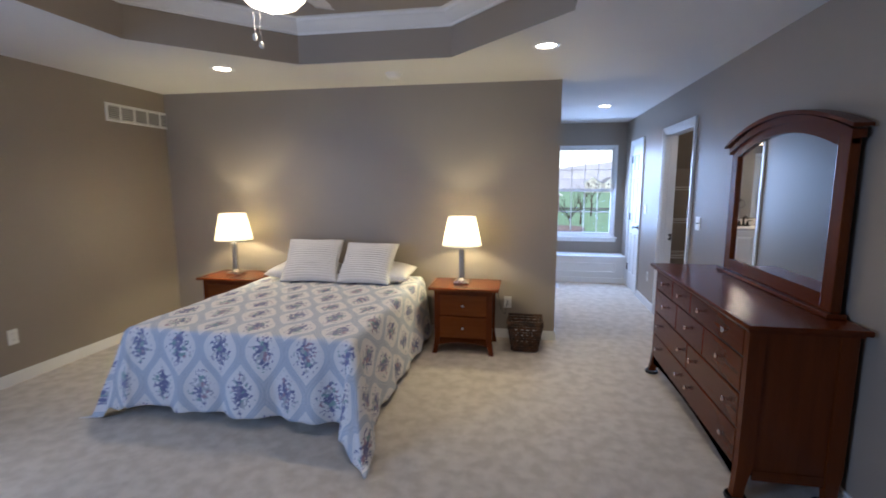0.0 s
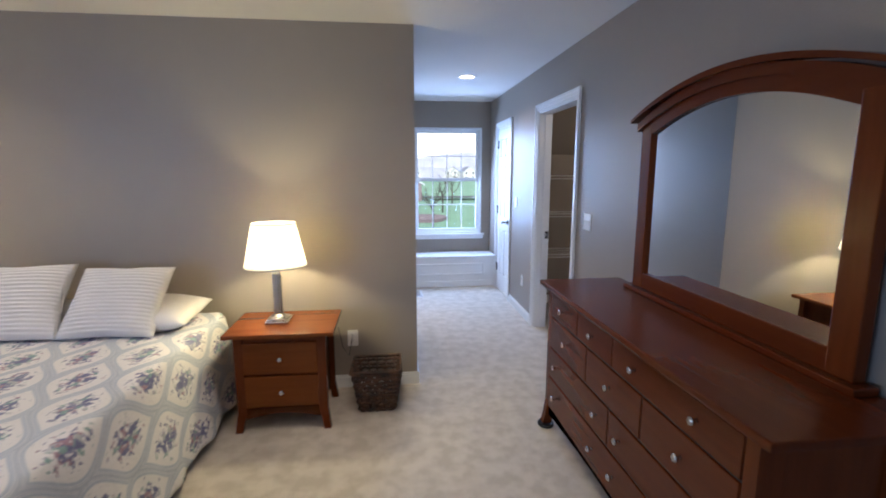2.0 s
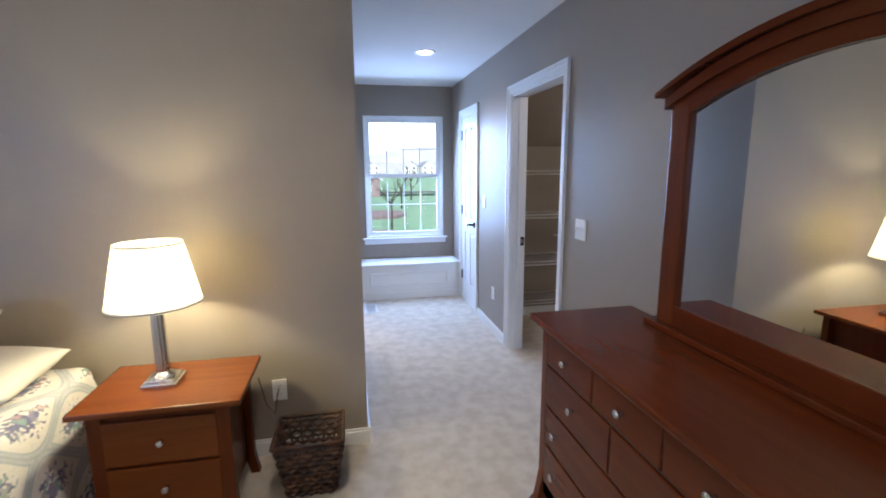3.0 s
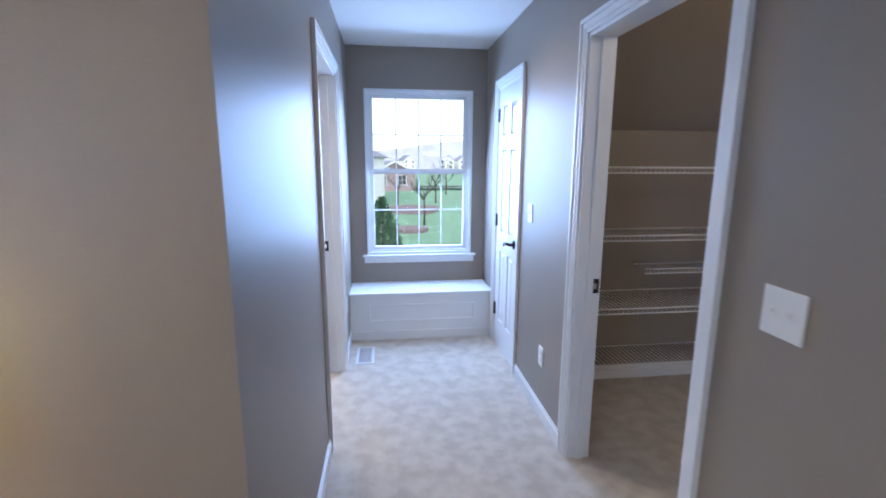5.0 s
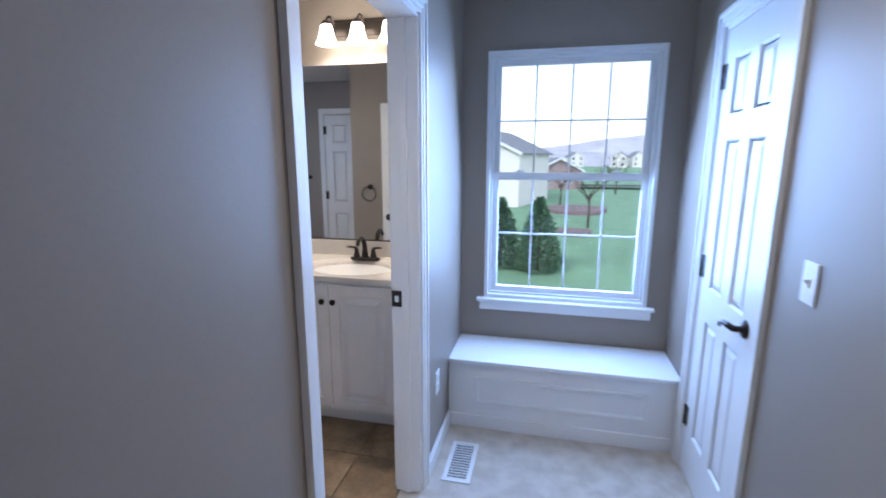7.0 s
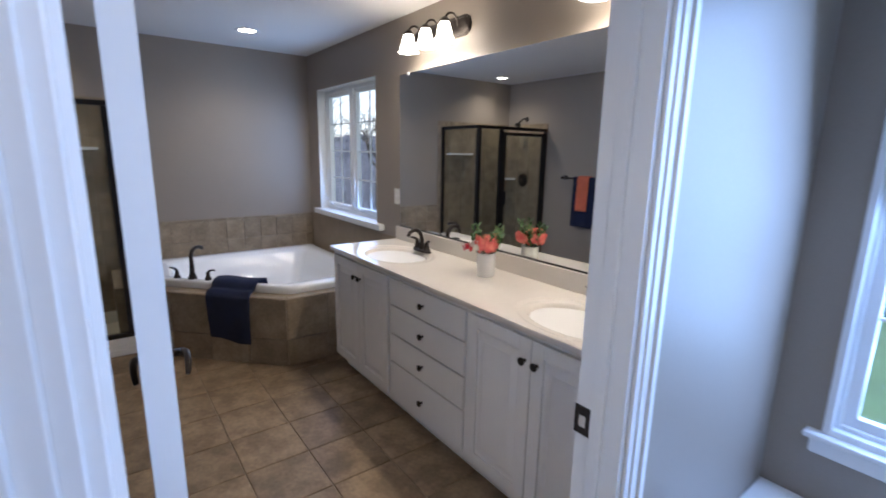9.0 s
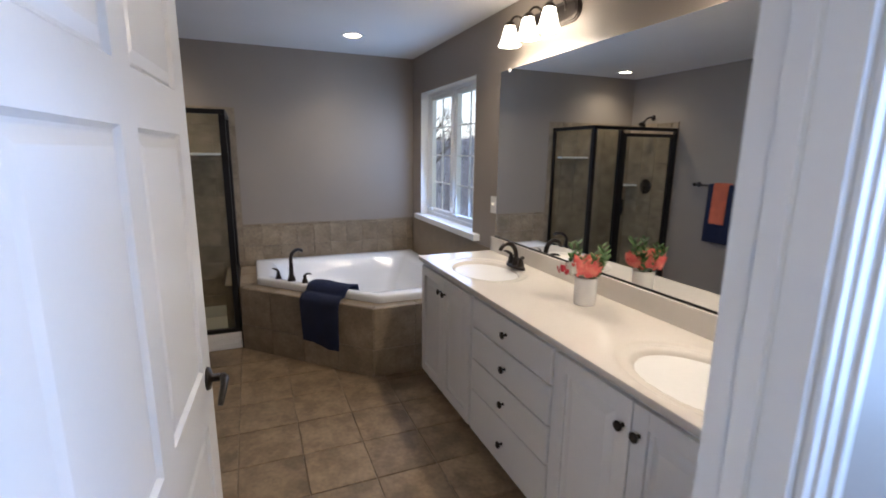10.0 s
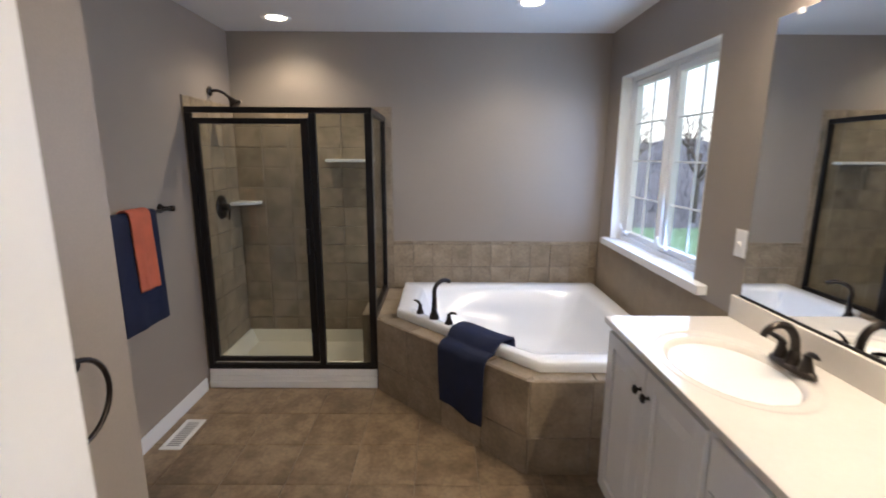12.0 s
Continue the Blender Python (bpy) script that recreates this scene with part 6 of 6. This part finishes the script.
def house(m, w, d, h, roof_h, wall_m, roof_m, label, wins, shutters=False):
    hs = thing("house", label, "house", m)
    bm = bmesh.new()
    box(bm, -w / 2, w / 2, 0, d, -1.5, h)
    vs = [bm.verts.new(p) for p in ((-w / 2, 0, h), (w / 2, 0, h), (0, 0, h + roof_h), (-w / 2, d, h), (w / 2, d, h), (0, d, h + roof_h))]
    bm.faces.new((vs[0], vs[1], vs[2]))
    bm.faces.new((vs[3], vs[5], vs[4]))
    part("wall", bm, wall_m, hs)
    for s in (-1, 1):
        bm = bmesh.new()
        k = roof_h / (w / 2)
        e = 0.4
        pts = [(s * (w / 2 + e), -e, h - k * e), (0, -e, h + roof_h), (0, d + e, h + roof_h), (s * (w / 2 + e), d + e, h - k * e)]
        a = [bm.verts.new(p) for p in pts]
        b = [bm.verts.new((p[0], p[1], p[2] + 0.14)) for p in pts]
        bm.faces.new(a)
        bm.faces.new(b)
        for i in range(4):
            bm.faces.new((a[i], a[(i + 1) % 4], b[(i + 1) % 4], b[i]))
        roof = part("roof", bm, roof_m, hs)
        bm = bmesh.new()
        a = [bm.verts.new(p) for p in ((s * (w / 2 + e), -e - 0.05, h - k * e - 0.12), (0, -e - 0.05, h + roof_h - 0.12), (0, -e - 0.05, h + roof_h + 0.15), (s * (w / 2 + e), -e - 0.05, h - k * e + 0.15))]
        b = [bm.verts.new((v.co.x, -e - 0.005, v.co.z)) for v in a]
        bm.faces.new(a)
        bm.faces.new(b)
        for i in range(4):
            bm.faces.new((a[i], a[(i + 1) % 4], b[(i + 1) % 4], b[i]))
        part("rake_board", bm, VINYL, roof, "white rake board")
    for x, z, ww, wh in wins:
        bm = bmesh.new()
        frame_bars(bm, x - ww / 2, x + ww / 2, -0.10, 0.0, z, z + wh, 0.09, 0)
        box(bm, x - 0.03, x + 0.03, -0.09, 0.0, z + 0.09, z + wh - 0.09)
        box(bm, x - ww / 2 + 0.09, x + ww / 2 - 0.09, -0.08, 0.0, z + wh / 2 - 0.03, z + wh / 2 + 0.03)
        wd = part("window", bm, VINYL, hs)
        bm = bmesh.new()
        box(bm, x - ww / 2 + 0.05, x + ww / 2 - 0.05, -0.03, -0.01, z + 0.05, z + wh - 0.05)
        part("pane", bm, DARKPANE, wd)
    return hs


house(Matrix.Translation((-7.0, 51.5, GZ)) @ pose(0, 0, 0, 0, 0, -14), 9.6, 11, 5.2, 2.25, SIDING, ROOF, "pale sided gable house beyond the lawn", [(-2.9, 0.9, 1.0, 1.4), (0.6, 0.9, 1.0, 1.4), (1.65, 0.9, 1.0, 1.4)])
house(Matrix.Translation((1.9, 78, GZ)) @ pose(0, 0, 0, 0, 0, 10), 6.5, 8, 2.9, 1.7, BRICKRED, ROOF, "far low brick house with a grey roof", [(-2, 0.9, 1.4, 1.6), (1.2, 0.9, 1.4, 1.6)])
for x, y, turn, label in ((33, 250, -14, "distant pale two-storey house"), (44, 258, 12, "distant pale two-storey house among trees"), (14, 262, 20, "distant pale two-storey house"), (-26, 90, 20, "distant pale sided house behind trees")):
    house(Matrix.Translation((x, y, GZ)) @ pose(0, 0, 0, 0, 0, turn), 7, 8, 5.2, 2.6, SIDING, ROOF, label, [(-2, 0.9, 1.2, 1.6), (2, 0.9, 1.2, 1.6), (-2, 3.5, 1.2, 1.5), (2, 3.5, 1.2, 1.5)])
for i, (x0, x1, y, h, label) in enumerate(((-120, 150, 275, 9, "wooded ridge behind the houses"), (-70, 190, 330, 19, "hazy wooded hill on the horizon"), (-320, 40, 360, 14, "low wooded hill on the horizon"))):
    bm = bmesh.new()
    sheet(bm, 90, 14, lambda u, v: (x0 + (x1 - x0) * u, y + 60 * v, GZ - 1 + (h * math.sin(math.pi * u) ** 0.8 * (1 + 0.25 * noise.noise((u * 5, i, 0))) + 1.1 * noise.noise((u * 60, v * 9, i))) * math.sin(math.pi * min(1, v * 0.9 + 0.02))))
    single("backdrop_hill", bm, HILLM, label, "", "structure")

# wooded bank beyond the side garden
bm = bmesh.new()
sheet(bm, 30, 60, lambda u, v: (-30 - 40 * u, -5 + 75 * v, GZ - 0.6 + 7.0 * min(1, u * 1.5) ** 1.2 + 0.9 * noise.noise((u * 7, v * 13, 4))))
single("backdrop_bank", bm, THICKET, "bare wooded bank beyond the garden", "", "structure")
rng = random.Random(17)
verts, faces = [], []
for k in range(5200):
    u, v = rng.random() ** 1.3, rng.random()
    x, y = -30 - 40 * u, -5 + 75 * v
    z = GZ - 0.7 + 7.0 * min(1, u * 1.5) ** 1.2
    h, w, lean, ly = rng.uniform(0.6, 2.2), rng.uniform(0.015, 0.04), rng.uniform(-0.7, 0.7), rng.uniform(-0.7, 0.7)
    j = len(verts)
    verts += [(x - w, y + w, z), (x + w, y - w, z), (x + lean, y + ly, z + h), (x, y + 2 * w, z)]
    faces += [(j, j + 1, j + 2), (j + 1, j + 3, j + 2), (j + 3, j, j + 2)]
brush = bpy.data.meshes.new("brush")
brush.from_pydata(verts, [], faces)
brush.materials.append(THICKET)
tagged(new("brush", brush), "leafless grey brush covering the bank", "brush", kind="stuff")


def evergreen(m, r, h, seed):
    rng = random.Random(seed)
    ev = thing("evergreen_shrub", "bushy conical green evergreen on the lawn", "shrub", m, "evergreens by the house")
    bm = bmesh.new()
    tube(bm, [(0, 0, -0.3), (0.03, 0, h * 0.5), (0, 0.02, h * 0.92)], [0.09, 0.05, 0.012], 7)
    part("trunk", bm, BARK, ev)
    bm = bmesh.new()
    for k in range(5200):
        z = rng.random() ** 1.25
        a = rng.uniform(0, 6.283)
        lump = 1 + 0.34 * noise.noise((math.cos(a) * 2.2, math.sin(a) * 2.2, z * 5 + seed)) + 0.12 * noise.noise((math.cos(a) * 6, math.sin(a) * 6, z * 14))
        R_ = r * (1 - z ** 1.15) ** 0.85 * lump * rng.uniform(0.55, 1.10) * (0.75 + 0.25 * min(1, z * 8))
        c = Vector((R_ * math.cos(a), R_ * math.sin(a), 0.05 + z * h))
        d = Vector((math.cos(a), math.sin(a), rng.uniform(0.1, 1.0))).normalized()
        side = d.cross(Vector((rng.uniform(-1, 1), rng.uniform(-1, 1), rng.uniform(-1, 1)))).normalized()
        L, W = rng.uniform(0.10, 0.22), rng.uniform(0.03, 0.06)
        q = [c, c + d * L * 0.5 + side * W, c + d * L, c + d * L * 0.5 - side * W]
        bm.faces.new([bm.verts.new(p) for p in q])
    part("crown", bm, EVERGREEN, ev)


evergreen(Matrix.Translation((-1.45, 25.3, GZ)), 1.0, 2.9, 3)
evergreen(Matrix.Translation((0.20, 24.8, GZ)), 0.98, 3.0, 8)


def bare_tree(m, h, seed, label, levels=4):
    rng = random.Random(seed)
    tr = thing("bare_tree", label, "tree", m, "bare trees outside")
    trunk, limbs = bmesh.new(), bmesh.new()
    tube(trunk, [(0, 0, -0.4), (0.04, 0.02, h * 0.25), (0.0, 0.06, h * 0.5)], [h * 0.022, h * 0.016, h * 0.011], 8)

    def grow(p, d, L, r, lv):
        mid = p + d * L * 0.5 + Vector((rng.uniform(-1, 1), rng.uniform(-1, 1), rng.uniform(-0.5, 1))) * L * 0.07
        end = p + d * L
        tube(limbs, [p, mid, end], [r, r * 0.8, r * 0.55], 5 if lv > 1 else 4)
        if lv == 0:
            return
        for k in range(3 if lv > 1 else 4):
            nd = (d + Vector((rng.uniform(-1, 1), rng.uniform(-1, 1), rng.uniform(-0.25, 0.7))) * 0.75).normalized()
            grow(p + (end - p) * rng.uniform(0.45, 1.0), nd, L * rng.uniform(0.5, 0.75), r * 0.5, lv - 1)
    for k in range(6):
        a = k * 1.05 + rng.uniform(-0.3, 0.3)
        grow(Vector((0, 0.04, h * rng.uniform(0.22, 0.5))), Vector((math.cos(a) * 0.7, math.sin(a) * 0.7, rng.uniform(0.6, 1.1))).normalized(), h * 0.27, h * 0.009, levels - 1)
    part("trunk", trunk, BARK, tr)
    part("limbs", limbs, BARK, tr)


bare_tree(Matrix.Translation((-29.0, 17.2, GZ)), 9.5, 5, "bare branching tree outside the bathroom window")
bare_tree(Matrix.Translation((-33.0, 24.5, GZ)), 10.0, 9, "bare branching tree outside the bathroom window")
bare_tree(Matrix.Translation((-16.0, 24.0, GZ)), 9.0, 12, "bare branching tree behind the house")
bare_tree(Matrix.Translation((3.2, 38, GZ + 0.2)), 4.2, 21, "young bare tree in a mulch bed", 3)
bare_tree(Matrix.Translation((12.5, 60, GZ)), 5.5, 23, "bare tree by the road", 3)
bare_tree(Matrix.Translation((6.0, 56, GZ)), 5.0, 25, "bare reddish tree beside the brick house", 3)
bare_tree(Matrix.Translation((1.6, 52, GZ)), 4.5, 27, "bare tree on the far lawn", 3)
bare_tree(Matrix.Translation((9.0, 70, GZ)), 6.0, 31, "bare tree by the road", 3)


# ---- tiles, piece by piece ----
tile_meshes = {}


def tile(parent, material, u0, u1, v0, v1, t, m, key):
    """One chamfered tile on a plane: u and v in the plane, its face at +t."""
    k = (round(u1 - u0, 4), round(v1 - v0, 4), t, key)
    if k not in tile_meshes:
        a, b, c = (u1 - u0) / 2, (v1 - v0) / 2, 0.0025
        bm = bmesh.new()
        loops = [[(-a, -b, 0), (a, -b, 0), (a, b, 0), (-a, b, 0)], [(-a, -b, t - c), (a, -b, t - c), (a, b, t - c), (-a, b, t - c)], [(-a + c, -b + c, t), (a - c, -b + c, t), (a - c, b - c, t), (-a + c, b - c, t)]]
        R_ = loft(bm, loops, smooth=False)
        bm.faces.new(R_[2])
        tile_meshes[k] = mesh_of("tile", bm, material)
    ob = new("tile", tile_meshes[k])
    ob.parent = parent
    ob.matrix_world = m @ Matrix.Translation(((u0 + u1) / 2, (v0 + v1) / 2, 0))
    return ob


def tiled(parent, material, U0, U1, V0, V1, su, sv, m, t=0.008, off=(0, 0), stagger=False, gap=0.004, keep=None, key=0):
    j = 0
    v = V0 - off[1]
    while v < V1 - 0.01:
        u = U0 - off[0] - (su / 2 if stagger and j % 2 else 0)
        while u < U1 - 0.01:
            a, b, c, d = max(u, U0) + gap / 2, min(u + su, U1) - gap / 2, max(v, V0) + gap / 2, min(v + sv, V1) - gap / 2
            if b - a > 0.012 and d - c > 0.012 and (keep is None or keep((a + b) / 2, (c + d) / 2)):
                tile(parent, material, a, b, c, d, t, m, key)
            u += su
        v += sv
        j += 1


def plane_at(o_, ux, vx):
    ux, vx = Vector(ux), Vector(vx)
    n_ = ux.cross(vx)
    return Matrix(((ux.x, vx.x, n_.x, o_[0]), (ux.y, vx.y, n_.y, o_[1]), (ux.z, vx.z, n_.z, o_[2]), (0, 0, 0, 1)))


# bath floor, clear of tub and shower
tiled(bath_floor, FLOORTILE, VX, BX + 0.02, SY, WY, 0.312, 0.312, plane_at((0, 0, -0.008), (1, 0, 0), (0, 1, 0)), 0.008, (VX - (-2.218 - 7 * 0.312), SY - (6.29 - 4 * 0.312)),
      keep=lambda x, y: not (x < SX - 0.2 and y < SH1) and not (y > TS + 0.2 and x < TE - 0.2 and (x - -3.455) + (7.15 - y) * 0 < (y - TS) - 0.25) and y < 7.75)
# shower walls
sw = thing("shower_tiling", "brown stone-look wall tiles lining the shower", "wall tile", Matrix.Identity(4))
bm = bmesh.new()
box(bm, VX + 0.003, SX - 0.002, SY + 0.001, SY + 0.004, 0.14, 1.905)
box(bm, VX + 0.001, VX + 0.004, SY + 0.004, SH1 + 0.05, 0.14, 1.905)
part("backing", bm, GROUT, sw)
tiled(sw, WALLTILE, VX + 0.01, SX, 0.14, 1.905, 0.20, 0.15, plane_at((0, SY + 0.004, 0), (1, 0, 0), (0, 0, 1)) @ Matrix.Diagonal((1, 1, -1, 1)), 0.007, (0.0, 0.035), key=1)
tiled(sw, WALLTILE, SY + 0.012, SH1 + 0.05, 0.14, 1.905, 0.20, 0.15, plane_at((VX + 0.004, 0, 0), (0, 1, 0), (0, 0, 1)), 0.007, (0.0, 0.035), key=2)
# splash band round the tub
bd = thing("tub_splash_tiling", "band of two rows of stone-look tiles above the bathtub", "wall tile", Matrix.Identity(4))
bm = bmesh.new()
box(bm, VX + 0.001, VX + 0.004, SH1 + 0.05, WY - 0.004, DECK - 0.01, 0.888)
box(bm, VX + 0.004, -2.456, WY - 0.004, WY - 0.001, DECK - 0.01, 0.888)
part("backing", bm, GROUT, bd)
tiled(bd, WALLTILE, SH1 + 0.05, WY - 0.012, DECK, 0.888, 0.155, 0.18, plane_at((VX + 0.004, 0, 0), (0, 1, 0), (0, 0, 1)), 0.007, gap=0.003, key=3)
tiled(bd, WALLTILE, 2.456, -VX - 0.004, DECK, 0.888, 0.155, 0.18, plane_at((0, WY - 0.004, 0), (-1, 0, 0), (0, 0, 1)), 0.007, gap=0.003, key=4)
# tub deck faces and top
A0, A1 = Vector((-3.455, TS, 0)), Vector((TE, 7.15, 0))
dg = (A1 - A0).normalized()
tiled(deck, WALLTILE, 0.0, (A1 - A0).length, 0.0, DECK - 0.002, 0.302, 0.302, plane_at((A0.x - dg.y * 0.006, A0.y + dg.x * 0.006, 0), dg, (0, 0, 1)), 0.008, (0, 0.10), key=5)
tiled(deck, WALLTILE, 7.153, WY - 0.003, 0.0, DECK - 0.002, 0.302, 0.302, plane_at((TE - 0.008, 0, 0), (0, 1, 0), (0, 0, 1)), 0.008, (0, 0.10), key=6)
edge_m = plane_at((A0.x - dg.y * 0.16, A0.y + dg.x * 0.16, DECK - 0.008), dg, (dg.y, -dg.x, 0)) @ Matrix.Diagonal((1, 1, -1, 1))
tiled(deck, WALLTILE, 0.02, (A1 - A0).length - 0.02, 0.03, 0.158, 0.302, 0.128, edge_m, 0.008, key=7)
tiled(deck, WALLTILE, VX + 0.02, -3.46, TS + 0.003, TS + 0.14, 0.302, 0.137, plane_at((0, 0, DECK - 0.008), (1, 0, 0), (0, 1, 0)), 0.008, key=8)
tiled(deck, WALLTILE, TE - 0.09, TE - 0.003, 7.17, WY - 0.02, 0.09, 0.302, plane_at((0, 0, DECK - 0.008), (1, 0, 0), (0, 1, 0)), 0.008, key=9)
